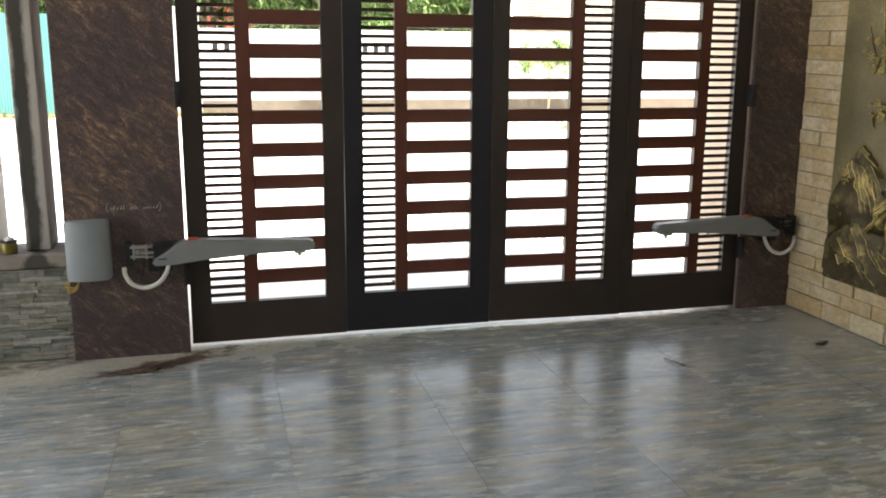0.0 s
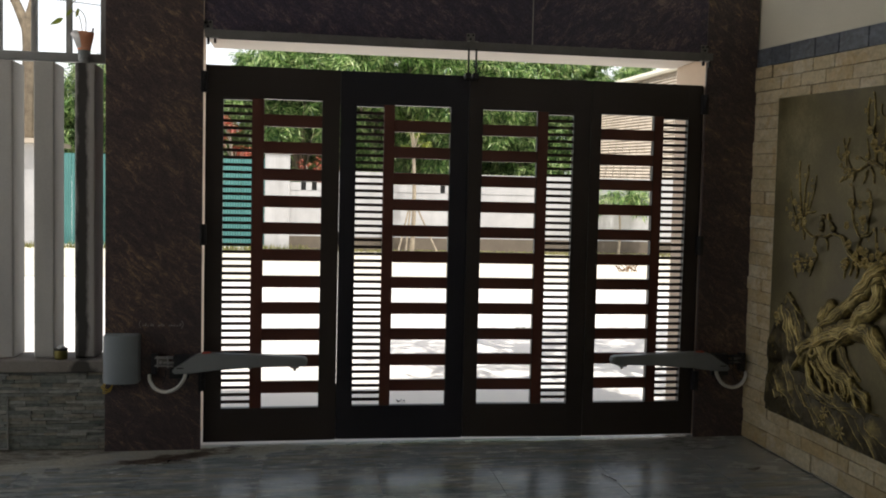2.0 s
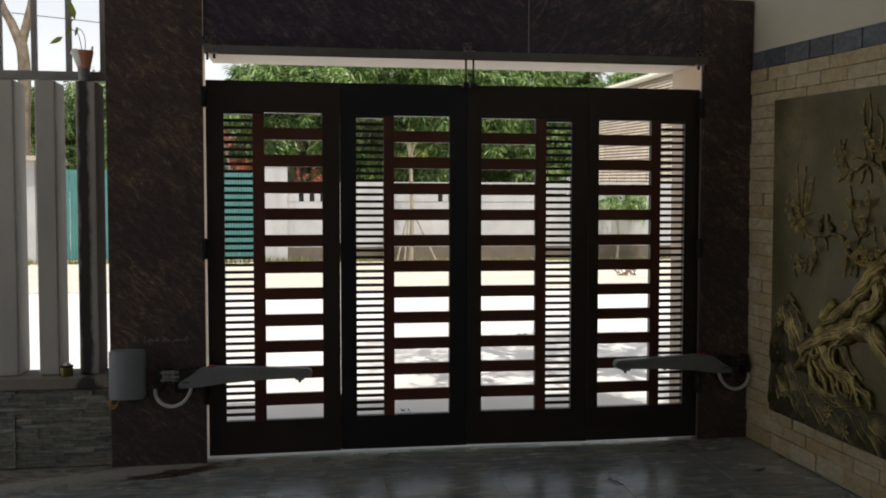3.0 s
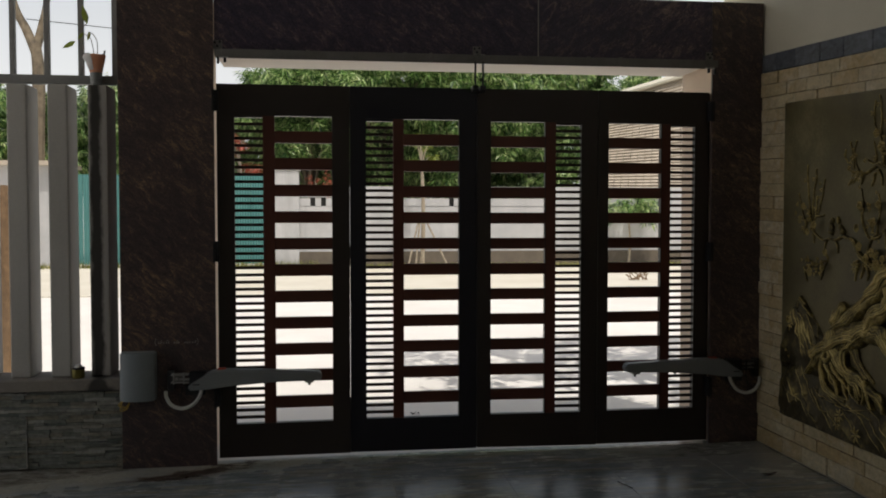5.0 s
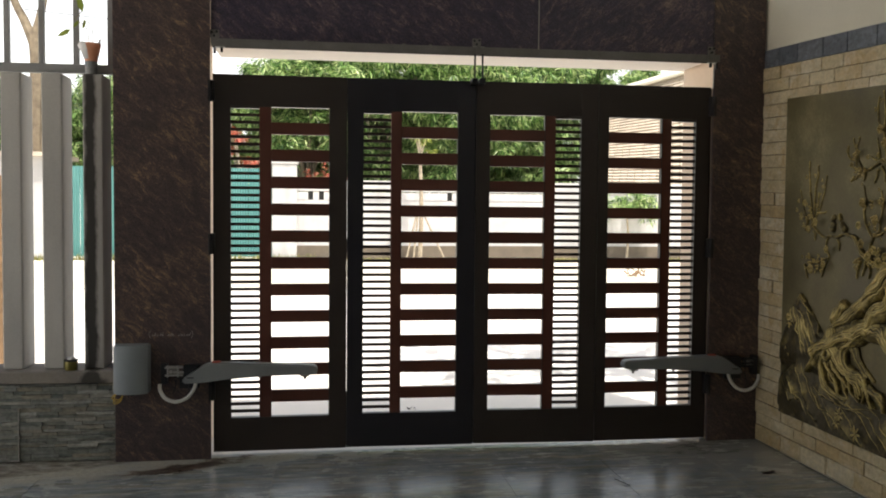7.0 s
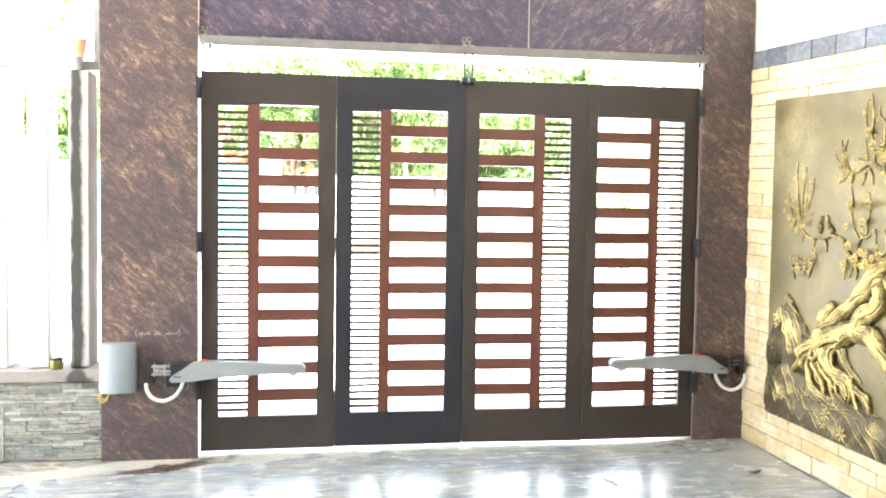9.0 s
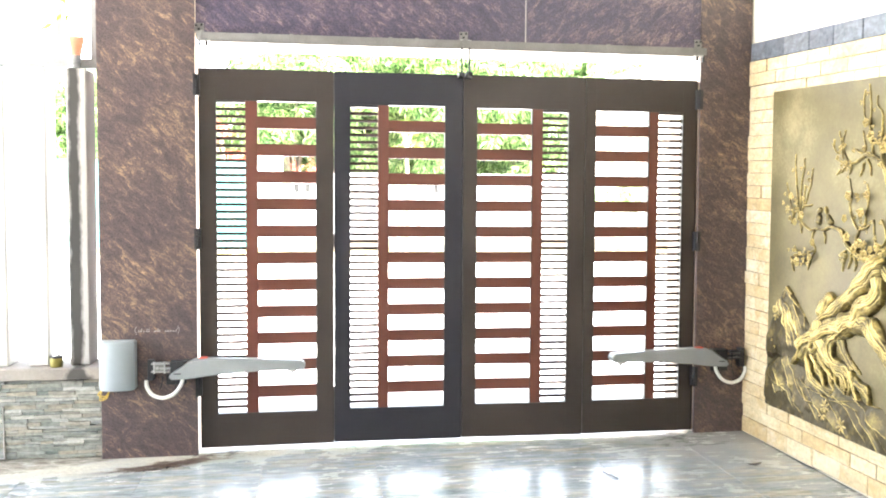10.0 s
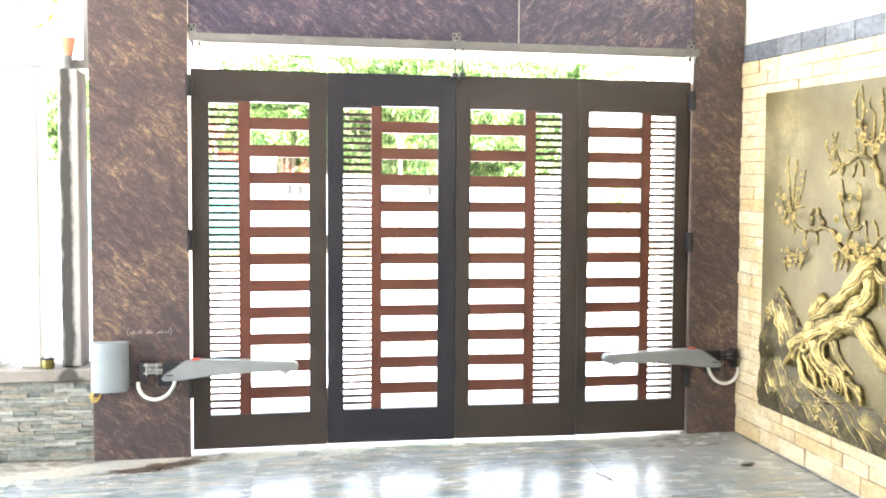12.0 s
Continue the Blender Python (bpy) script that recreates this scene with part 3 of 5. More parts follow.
# ---- overhead track ----
track = thing("gate_track", "galvanised steel roller track fixed under the granite lintel", "track", at=(0, 0, 0))
bm = bmesh.new()
prof = [(-0.040, 2.772), (-0.034, 2.772), (-0.034, 2.812), (-0.084, 2.812), (-0.084, 2.772), (-0.088, 2.768), (-0.088, 2.818), (-0.030, 2.818), (-0.030, 2.766), (-0.040, 2.766)]
ends = [[bm.verts.new((x, y, z)) for y, z in prof] for x in (0.045, 3.578)]
for i in range(len(prof)):
    bm.faces.new((ends[0][i], ends[1][i], ends[1][(i + 1) % len(prof)], ends[0][(i + 1) % len(prof)]))
bm.faces.new(ends[0])
bm.faces.new(ends[1][::-1])
bmesh.ops.recalc_face_normals(bm, faces=bm.faces)
part("channel", bm, TRACK_STEEL, track)
for x in (0.08, 0.46, 0.66, 1.32, 1.50, 1.83, 2.62, 2.85, 3.50):
    part("clip", boxed(x - 0.012, x + 0.012, -0.092, -0.086, 2.764, 2.824, 0.001), TRACK_STEEL, track)
for x in (0.06, 1.83, 3.54):
    p = part("bracket_plate", boxed(x - 0.030, x + 0.030, -0.030, -0.0265, 2.826, 2.886, 0.001), TRACK_STEEL, track)
    for dx, dz in ((-0.018, 0.0), (0.016, 0.004), (-0.002, -0.024)):
        part("bolt", sweep(bmesh.new(), [(x + dx, -0.030, 2.868 + dz), (x + dx, -0.043, 2.868 + dz)], 0.008, 6), BLACK_STEEL, p)
for x in (1.815, 1.868):
    r = thing("roller_hanger", "thin black steel roller rod between gate top and track", "hanger", "roller hangers", (x, -0.055, 2.6))
    part("rod", sweep(bmesh.new(), [(0, 0, -0.02), (0, 0, 0.20)], 0.007, 8), BLACK_STEEL, r)
    part("foot", boxed(-0.02, 0.02, -0.012, 0.07, -0.03, 0.008, 0.002), BLACK_STEEL, r)
    part("roller", sweep(bmesh.new(), [(-0.012, 0, 0.21), (0.012, 0, 0.21)], 0.018, 12), STEEL, r)
for x, s in ((0.10, 1), (3.53, -1)):
    r = thing("end_stop", "small rusty steel end stop hanging in the track", "stop", "track end stops", (x, -0.058, 2.768))
    part("plate", boxed(-0.03, 0.03, -0.02, 0.02, -0.006, 0.004, 0.001), STEEL, r)
    part("lug", boxed(-0.035 * s - 0.008, -0.035 * s + 0.008, -0.01, 0.01, -0.045, 0.0, 0.002), BLACK_STEEL, r)
    part("lug", boxed(0.01 * s - 0.008, 0.01 * s + 0.008, -0.01, 0.01, -0.035, 0.0, 0.002), BLACK_STEEL, r)


# ---- swing gate openers ----
def opener(x, s, y=-0.055):
    """The arm, drawn for the pier on the -x side; s mirrors it."""
    g = thing("gate_opener", "grey plastic electric gate opener arm with white cable hose", "gate opener", "gate openers", (x, y, 0))

    def X(bm):
        if s < 0:
            for v in bm.verts:
                v.co.x = -v.co.x
            bmesh.ops.reverse_faces(bm, faces=bm.faces)
        return bm

    arm = part("arm_housing", X(prism(bmesh.new(), [(0.0, 0.535), (0.0, 0.572), (0.055, 0.600), (0.13, 0.655), (0.17, 0.668)] + [(0.25, 0.672), (0.55, 0.660), (0.87, 0.645), (0.885, 0.630), (0.885, 0.592), (0.87, 0.585), (0.55, 0.578), (0.28, 0.558), (0.12, 0.537)], -0.095, -0.005, 0.010)), GREY_PLASTIC, g, smooth=False)
    part("end_cap", X(prism(bmesh.new(), [(0.005, 0.572), (0.005, 0.658), (0.125, 0.660), (0.05, 0.604)], -0.085, -0.012, 0.004)), BLACK_STEEL, g, "dark motor cap")
    part("label_slot", X(boxed(0.03, 0.075, -0.0965, -0.094, 0.572, 0.579)), BLACK_STEEL, arm)
    part("release_knob", X(boxed(0.19, 0.245, -0.075, -0.03, 0.664, 0.679, 0.005)), RED_PLASTIC, arm, "red release knob")
    b = part("pier_bracket", X(boxed(-0.145, -0.105, -0.045, 0.012, 0.525, 0.66, 0.003)), BLACK_STEEL, g)
    # clevis fittings are steel grey on the left opener, near-black on the right
    zinc = STEEL if s > 0 else BLACK_STEEL
    for k in (0, 1):
        part("clevis_plate", X(boxed(-0.115, 0.004, -0.084, -0.02, 0.585 + 0.052 * k, 0.593 + 0.052 * k, 0.002)), zinc, b, "clevis plate")
    part("clevis", X(boxed(-0.100, -0.030, -0.072, -0.03, 0.594, 0.636, 0.005)), TRACK_STEEL, b)
    for px in (-0.096, -0.030):
        part("pin", X(sweep(bmesh.new(), [(px, -0.074, 0.576), (px, -0.074, 0.656)], 0.0055, 10)), zinc, b, "clevis pin")
        part("nut", X(sweep(bmesh.new(), [(px, -0.074, 0.645), (px, -0.074, 0.653)], 0.010, 6)), zinc, b)
    part("tie_bar", X(boxed(-0.060, 0.012, -0.083, -0.076, 0.606, 0.618, 0.001)), zinc, b)
    part("clevis_bolt", X(sweep(bmesh.new(), [(-0.075, -0.09, 0.615), (-0.075, -0.07, 0.615)], 0.011, 6)), zinc, b)
    part("mount_plate", X(boxed(-0.03, 0.10, -0.012, 0.010, 0.49, 0.56, 0.003)), BLACK_STEEL, g)
    foot = part("gate_bracket", X(boxed(0.77, 0.83, -0.075, 0.055, 0.568, 0.584, 0.003)), STEEL, g)
    part("bolt", X(sweep(bmesh.new(), [(0.80, -0.045, 0.548), (0.80, -0.045, 0.582)], 0.011, 8)), STEEL, foot)
    part("bolt", X(sweep(bmesh.new(), [(0.50, -0.045, 0.560), (0.50, -0.045, 0.575)], 0.010, 8)), STEEL, foot)
    part("hose", X(sweep(bmesh.new(), smooth_line([(-0.155, -0.03, 0.525), (-0.15, -0.035, 0.48), (-0.115, -0.04, 0.43), (-0.05, -0.04, 0.407), (0.02, -0.04, 0.43), (0.065, -0.04, 0.485), (0.08, -0.035, 0.535)], 5), 0.0125, 10)), WHITE_PLASTIC, g, "white corrugated cable hose", smooth=True)
    for k in range(2):
        part("wire", X(sweep(bmesh.new(), smooth_line([(-0.05 + 0.09 * k, -0.03, 0.55), (-0.055 + 0.09 * k, -0.032, 0.50), (-0.07 + 0.10 * k, -0.034, 0.46)], 4), 0.0035, 6)), BLACK_STEEL, g)
    return g


opener(-0.14, 1)
opener(3.775, -1, -0.045)

# ---- control box ----
cb = thing("control_box", "pale grey plastic gate control box on the brown pier", "control box", at=(-0.47, -0.047, 0.47))
bm = bmesh.new()
ring = [(-0.115, 0.0)] + [(-0.112 + 0.222 * k / 16, -0.078 - 0.040 * math.sin(math.pi * k / 16) ** 0.6) for k in range(17)] + [(0.112, 0.0)]
lo_, hi_ = [bm.verts.new((x, y, 0.0)) for x, y in ring], [bm.verts.new((x, y, 0.325)) for x, y in ring]
bm.faces.new(lo_)
bm.faces.new(hi_[::-1])
for i in range(len(ring)):
    bm.faces.new((lo_[i], hi_[i], hi_[(i + 1) % len(ring)], lo_[(i + 1) % len(ring)]))
bmesh.ops.recalc_face_normals(bm, faces=bm.faces)
bmesh.ops.bevel(bm, geom=[e for e in bm.edges if abs(e.verts[0].co.z - e.verts[1].co.z) < 0.01], offset=0.008, segments=2, affect="EDGES")
part("cover", bm, BOX_PLASTIC, cb, smooth=True).data.set_sharp_from_angle(angle=radians(40))
part("cable_gland", sweep(bmesh.new(), [(0.0, -0.05, -0.018), (0.0, -0.05, 0.004)], 0.012, 10), BLACK_STEEL, cb)
wire = thing("loose_wire", "short curl of yellow wire hanging below the control box", "wire", at=(-0.57, -0.07, 0.46))
for k in range(3):
    part("strand", sweep(bmesh.new(), smooth_line([(0.01 * k, 0, 0.02), (-0.015 - 0.01 * k, -0.01, -0.02), (-0.02 + 0.012 * k, -0.015, -0.06 + 0.012 * k), (0.02, -0.01, -0.05 + 0.01 * k), (0.035, 0, -0.01)], 5), 0.0032, 6), YELLOW_WIRE, wire)

# chalk scribble, unreadable
scribble = thing("chalk_note", "faint handwritten chalk note on the brown granite", "writing", at=(-0.235, -0.0462, 0.848))
srng = random.Random(9)
xs = -0.115
for k in range(13):
    h, w = srng.choice((0.010, 0.013, 0.022)), srng.uniform(0.007, 0.013)
    lean_x = srng.uniform(0.002, 0.006)
    bm = boxed(xs, xs + 0.0035, -0.001, 0.0, -0.006, -0.006 + h)
    box(bm, xs, xs + w, -0.001, 0.0, -0.006, -0.003)
    if k % 2:
        box(bm, xs + w - 0.003, xs + w, -0.001, 0.0, -0.006, 0.004)
    for v in bm.verts:
        v.co.x += lean_x * (v.co.z + 0.006) / 0.01
    part("stroke", bm, CHALK, scribble)
    xs += srng.uniform(0.013, 0.019) + (0.022 if k in (4, 7) else 0)
for x, way in ((-0.135, -1), (xs + 0.012, 1)):
    part("bracket", sweep(bmesh.new(), smooth_line([(x - way * 0.010, 0.001, 0.030), (x, 0.001, 0.005), (x - way * 0.010, 0.001, -0.022)], 5), 0.0016, 5), CHALK, scribble)

# ---- fence beside the pier ----
low_wall = structure("low_wall", boxed(-4.2, -0.595, 0.045, 0.26, -0.05, 0.52), MORTAR, "low fence wall clad with stacked grey stone", "wall")
structure("wall_sill", boxed(-4.2, -0.595, -0.01, 0.34, 0.523, 0.605, 0.008), SILL, "grey concrete sill on the low fence wall", "sill")
for k in range(12):
    x = -0.813 - 0.260 * k
    f = part("fence_post", boxed(x, x + 0.13, 0.075, 0.315, 0.607, 2.585, 0.008), FIN_STAINED if k == 0 else FIN)
    tagged(f, "square concrete fence post streaked with black mould" if k == 0 else "square pale concrete fence post on the sill", "fence post", "fence posts")
grille = thing("fence_grille", "grey painted steel grille above the concrete fence posts", "grille", at=(0, 0, 0))
part("rail", boxed(-4.2, -0.595, 0.16, 0.22, 2.60, 2.66, 0.004), RAIL, grille)
part("rail", boxed(-4.2, -0.595, 0.16, 0.22, 3.45, 3.51, 0.004), RAIL, grille)
for k in range(16):
    x = -0.655 - 0.222 * k
    part("bar", boxed(x - 0.018, x + 0.018, 0.172, 0.208, 2.66, 3.45, 0.003), RAIL, grille)

# ---- outside ----
structure("dry_verge", boxed(-40, 40, 13.5, 24.0, -0.049, -0.03), SAND, "dry sandy verge before the boundary wall", "ground")
bw = thing("boundary_wall", "weathered whitewashed boundary wall with small vent holes", "wall", at=(0, 24.4, -0.05))
tagged(bw, kind="structure")
part("plinth", boxed(-0.35, 40, -0.04, 0.22, 0, 0.50), PLINTH, bw, "brown cement plinth")
HX = [0.311 + 0.363 * k for k in range(3)] + [5.098 + 0.363 * k for k in range(3)]
xs = [-0.35]
for hx in HX:
    xs += [hx - 0.085, hx + 0.085]
xs.append(40)
bm = boxed(-0.35, 40, 0, 0.18, 0.50, 2.06)
box(bm, -0.35, 40, 0, 0.18, 2.36, 2.74)
for a, b in zip(xs[::2], xs[1::2]):
    box(bm, a, b, 0, 0.18, 2.04, 2.33)
part("wall_face", bm, WHITEWASH, bw)
# a near-black plug in each vent opening paints the shade inside it
for hx in HX:
    part("vent_shade_plug", boxed(hx - 0.084, hx + 0.084, 0.12, 0.17, 2.061, 2.359), HOLE_SHADE, bw)
gp = thing("gate_post", "tall whitewashed square post at the end of the wall", "post", at=(-0.57, 24.3, -0.05))
part("shaft", boxed(-0.4, 0.42, -0.12, 0.5, 0, 3.25, 0.02), WHITEWASH, gp)
part("cap", boxed(-0.44, 0.46, -0.16, 0.54, 3.25, 3.36, 0.02), WHITEWASH, gp)
tf = thing("sheet_fence", "teal painted corrugated sheet fence", "fence", at=(0, 24.5, -0.05))
for k in range(9):
    a = -0.985 - 0.78 * (k + 1)
    bm = bmesh.new()
    prof = [(a + 0.772 * j / 36, 0.02 * (1 if (j // 2) % 2 else 0)) for j in range(37)]
    front = [(bm.verts.new((x, y, 0.1)), bm.verts.new((x, y, 3.1))) for x, y in prof]
    rear = [(bm.verts.new((x, y + 0.004, 0.1)), bm.verts.new((x, y + 0.004, 3.1))) for x, y in prof]
    for (p0, p1), (q0, q1) in list(zip(front, front[1:])) + [(d, c) for c, d in zip(rear, rear[1:])]:
        bm.faces.new((p0, q0, q1, p1))
    part("sheet", bm, TEAL, tf)
ww = thing("white_shed", "whitewashed shed wall beyond the lane", "shed", at=(-9.4, 24.8, -0.05))
part("wall", boxed(-3.5, 1.0, 0, 3, 0, 3.4), WHITEWASH, ww)
part("roof", boxed(-3.7, 1.2, -0.3, 3.3, 3.4, 3.55), ROOF_TILE, ww)

house = thing("neighbour_house", "neighbour house with pale buff tiled roof", "house", at=(0, 0, -0.05))
bm = bmesh.new()
base = [(11.6, 27.4), (17.5, 24.9), (20.5, 32.0), (14.0, 34.5)]
lo_, hi_ = [bm.verts.new((x, y, 0)) for x, y in base], [bm.verts.new((x, y, 2.75)) for x, y in base]
for i in range(4):
    bm.faces.new((lo_[i], lo_[(i + 1) % 4], hi_[(i + 1) % 4], hi_[i]))
bm.faces.new(hi_)
part("wall", bm, PLASTER, house)
EL, ER, RL, RR = Vector((10.9, 27.0, 2.75)), Vector((18.5, 23.4, 2.60)), Vector((12.73, 30.8, 6.81)), Vector((18.6, 25.2, 8.40))
BL, BR = Vector((15.0, 35.0, 2.75)), Vector((22.0, 31.8, 2.6))
bm = bmesh.new()
vv = [bm.verts.new(p) for p in (EL, ER, RR, RL, BR, BL)]
for idx in ((3, 2, 4, 5), (0, 3, 5), (1, 4, 2), (0, 5, 4, 1)):
    bm.faces.new([vv[i] for i in idx])
roof = part("roof", bm, ROOF_TILE, house)
out = (ER - EL).cross(RL - EL).normalized() * 0.02
COURSES = 36
for r in range(COURSES):
    a, b = r / COURSES, min((r + 1.1) / COURSES, 1.0)
    bm = bmesh.new()
    low_l, low_r, top_l, top_r = EL.lerp(RL, a), ER.lerp(RR, a), EL.lerp(RL, b), ER.lerp(RR, b)
    n = 30
    for c in range(n):
        # each tile of the course is a shallow pan, lifted at its lower edge
        p, q = (c + 0.03) / n, (c + 0.97) / n
        l0, l1, t0, t1 = low_l.lerp(low_r, p), low_l.lerp(low_r, q), top_l.lerp(top_r, p), top_l.lerp(top_r, q)
        up = out * (3.4 + 0.5 * ((c * 7 + r * 3) % 5) / 5)
        vv = [bm.verts.new(k) for k in (l0, l1, t1 + out * 0.4, t0 + out * 0.4, l0 + up, l1 + up)]
        bm.faces.new((vv[4], vv[5], vv[2], vv[3]))
        bm.faces.new((vv[0], vv[1], vv[5], vv[4]))
        bm.faces.new((vv[0], vv[4], vv[3]))
        bm.faces.new((vv[1], vv[2], vv[5]))
    part("tile_course", bm, ROOF_TILE, roof)
part("hip_cap", sweep(bmesh.new(), [EL, RL], 0.10, 8), PLASTER, roof, "pale rendered hip")
part("eave_board", sweep(bmesh.new(), [EL - Vector((0, 0, 0.06)), ER - Vector((0, 0, 0.06))], 0.08, 6), PLASTER, roof, "pale eave board")
fore = Vector((-0.10, -0.34, -0.10))
part("ridge_cap", sweep(bmesh.new(), [RL, RR], 0.11, 8), PLASTER, roof, "pale rendered ridge")
part("verge_board", sweep(bmesh.new(), [RL + fore, RR + fore], 0.09, 6), PLASTER, roof, "pale board along the roof edge")
part("verge_soffit", sweep(bmesh.new(), [RL + fore * 0.5, RR + fore * 0.5], 0.20, 6, 0.25, 2), PLASTER, roof)


def leaves(verts, faces, centre, radius, count, r, size, droop=0.3, flat=0.75):
    """Appends lance-shaped leaves in hanging tufts around centre."""
    tufts = max(6, count // 14)
    for _ in range(tufts):
        d = Vector((r.gauss(0, 1), r.gauss(0, 1), r.gauss(0, 1))).normalized() * radius * (0.45 + 0.6 * r.random())
        d.z *= flat
        c = centre + d
        for _ in range(count // tufts):
            az = r.random() * 2 * math.pi
            el = r.uniform(-0.9, 0.5) - droop
            u = Vector((math.cos(az) * math.cos(el), math.sin(az) * math.cos(el), math.sin(el)))
            s = u.cross(Vector((r.gauss(0, 0.3), r.gauss(0, 0.3), 1))).normalized()
            L = size * r.uniform(0.7, 1.3)
            w = L * 0.075
            n = len(verts)
            b = c + u * L * 0.15
            mid = c + u * L * 0.6
            tip = c + u * L * 1.1 + Vector((0, 0, -0.12 * L))
            verts += [b, mid + s * w, tip, mid - s * w]
            faces.append((n, n + 1, n + 2, n + 3))


def leaf_mesh(name, verts, faces, material):
    me = bpy.data.meshes.new(name)
    me.from_pydata([tuple(v) for v in verts], [], faces)
    me.materials.append(material)
    return me


def tree(name, label, at, height, trunk_r, crown_r, clumps, per, seed, leaf_size=0.3, mat=MANGO, bark=BARK, crown_low=0.35):
    r = random.Random(seed)
    g = thing(name, label, "tree", at=at)
    bm = bmesh.new()
    fork = height * crown_low
    sweep(bm, smooth_line([(0, 0, -0.05), (0.05, 0, fork * 0.5), (0, 0.03, fork)], 4), [trunk_r * (1.25 - 0.45 * i / 8) for i in range(9)], 8)
    tips = []
    for k in range(6):
        a = 2 * math.pi * k / 6 + r.uniform(-0.4, 0.4)
        tip = Vector((math.cos(a) * crown_r * 0.75, math.sin(a) * crown_r * 0.75, height * r.uniform(0.6, 0.9)))
        sweep(bm, smooth_line([(0, 0.03, fork * 0.95), (tip.x * 0.35, tip.y * 0.35, (fork + tip.z) / 2), tip], 4), [trunk_r * (0.6 - 0.058 * i) for i in range(9)], 6)
        tips.append(tip)
    part("trunk", bm, bark, g)
    verts, faces = [], []
    mid = Vector((0, 0, height * (crown_low + 1) / 2))
    for k in range(clumps):
        if k < 6:
            c = tips[k]
        else:
            d = Vector((r.gauss(0, 1), r.gauss(0, 1), r.gauss(0, 1))).normalized() * r.random() ** 0.4
            c = mid + Vector((d.x * crown_r, d.y * crown_r, d.z * height * (1 - crown_low) * 0.5))
        leaves(verts, faces, c, crown_r * r.uniform(0.25, 0.4), per, r, leaf_size)
    ob = new("crown", leaf_mesh("crown", verts, faces, mat))
    ob.parent = g
    return g


MANGO_LABEL = "dense green mango tree behind the boundary wall"
for i, (x, y, h, cr) in enumerate(((-5.5, 29.5, 7.4, 2.7), (0.1, 29.0, 9.4, 2.6), (2.6, 28.3, 9.8, 2.8), (6.2, 28.8, 9.8, 2.9), (9.4, 30.2, 9.2, 2.5), (13.9, 34.5, 9.8, 2.5), (-11.5, 31, 6.4, 2.6))):
    tree("mango_tree", MANGO_LABEL, (x, y, -0.05), h, 0.17, cr, 74, 640, 20 + i, 0.35, crown_low=0.22)
for i, (x, y, h, cr) in enumerate(((-3.2, 33.5, 6.6, 2.8), (1.0, 33.0, 7.0, 2.8), (4.6, 33.2, 7.0, 2.8), (8.4, 34.0, 6.6, 2.8))):
    tree("mango_tree", "low dense mango tree in the shade of others", (x, y, -0.05), h, 0.17, cr, 54, 460, 80 + i, 0.40, crown_low=0.08)
for i, (x, y, h, cr) in enumerate(((-8.1, 30.5, 7.0, 2.1), (-12.6, 29.0, 6.8, 2.3))):
    tree("mango_tree", "dense green mango tree behind the sheet fence", (x, y, -0.05), h, 0.17, cr, 56, 480, 30 + i, 0.31, crown_low=0.28)
tree("mango_tree", "mango sapling standing before the boundary wall", (11.3, 23.8, -0.05), 2.5, 0.04, 1.15, 16, 170, 41, 0.22, crown_low=0.66)
BARK_GREY = worn("grey_brown_bark", (0.055, 0.042, 0.027), (0.27, 0.215, 0.145), 3.5, 0.9, 0.6)
forked = thing("forked_tree", "tall pale forked tree with a thin high crown", "tree", at=(-9.57, 27.5, -0.05))
bm = sweep(bmesh.new(), smooth_line([(0.1, 0, 0), (0.0, 0, 3.6), (0.10, 0, 6.6), (0.0, 0, 7.9)], 5), [0.30 - 0.008 * i for i in range(16)], 9)
part("trunk", bm, BARK_GREY, forked)
part("limb", sweep(bmesh.new(), smooth_line([(0.02, 0, 7.6), (-0.32, 0.1, 8.4), (-0.75, 0.2, 9.3), (-1.3, 0.3, 11.5), (-1.5, 0.3, 13.0)], 5), [0.19 - 0.006 * i for i in range(21)], 8), BARK_GREY, forked)
part("limb", sweep(bmesh.new(), smooth_line([(0.0, 0, 7.6), (0.22, 0.1, 8.6), (0.38, 0.1, 9.4), (0.6, 0.2, 11.4), (0.5, 0.2, 13.2)], 5), [0.18 - 0.006 * i for i in range(21)], 8), BARK_GREY, forked)
fr = random.Random(52)
verts, faces = [], []
for k in range(16):
    leaves(verts, faces, Vector((fr.uniform(-3, 2.4), fr.uniform(-1.5, 1.5), fr.uniform(10.6, 14))), 0.9, 90, fr, 0.3)
crown = new("crown", leaf_mesh("crown", verts, faces, MANGO))
crown.parent = forked
tree("flowering_shrub", "red flowering shrub above the boundary wall", (0.6, 25.6, -0.05), 3.7, 0.05, 0.9, 9, 60, 61, 0.14, BLOOM, crown_low=0.6)
tree("flowering_shrub", "red flowering shrub above the sheet fence", (-2.2, 26.2, -0.05), 5.2, 0.07, 0.7, 8, 60, 62, 0.22, BLOOM, crown_low=0.55)
tree("sapling", "propped lime-green sapling before the boundary wall", (3.93, 23.2, -0.03), 5.4, 0.065, 0.45, 6, 60, 63, 0.22, LIME, crown_low=0.62)
for k, dx in enumerate((-0.45, -0.2, 0.9)):
    st = part("prop_stake", sweep(bmesh.new(), [(3.9 + dx, 23.2 - 0.15, -0.03), (3.9 + dx * 0.15, 23.2, 1.6)], 0.03, 6), BARK)
    tagged(st, "thin pale stake propping the sapling", "stake", "sapling stakes")
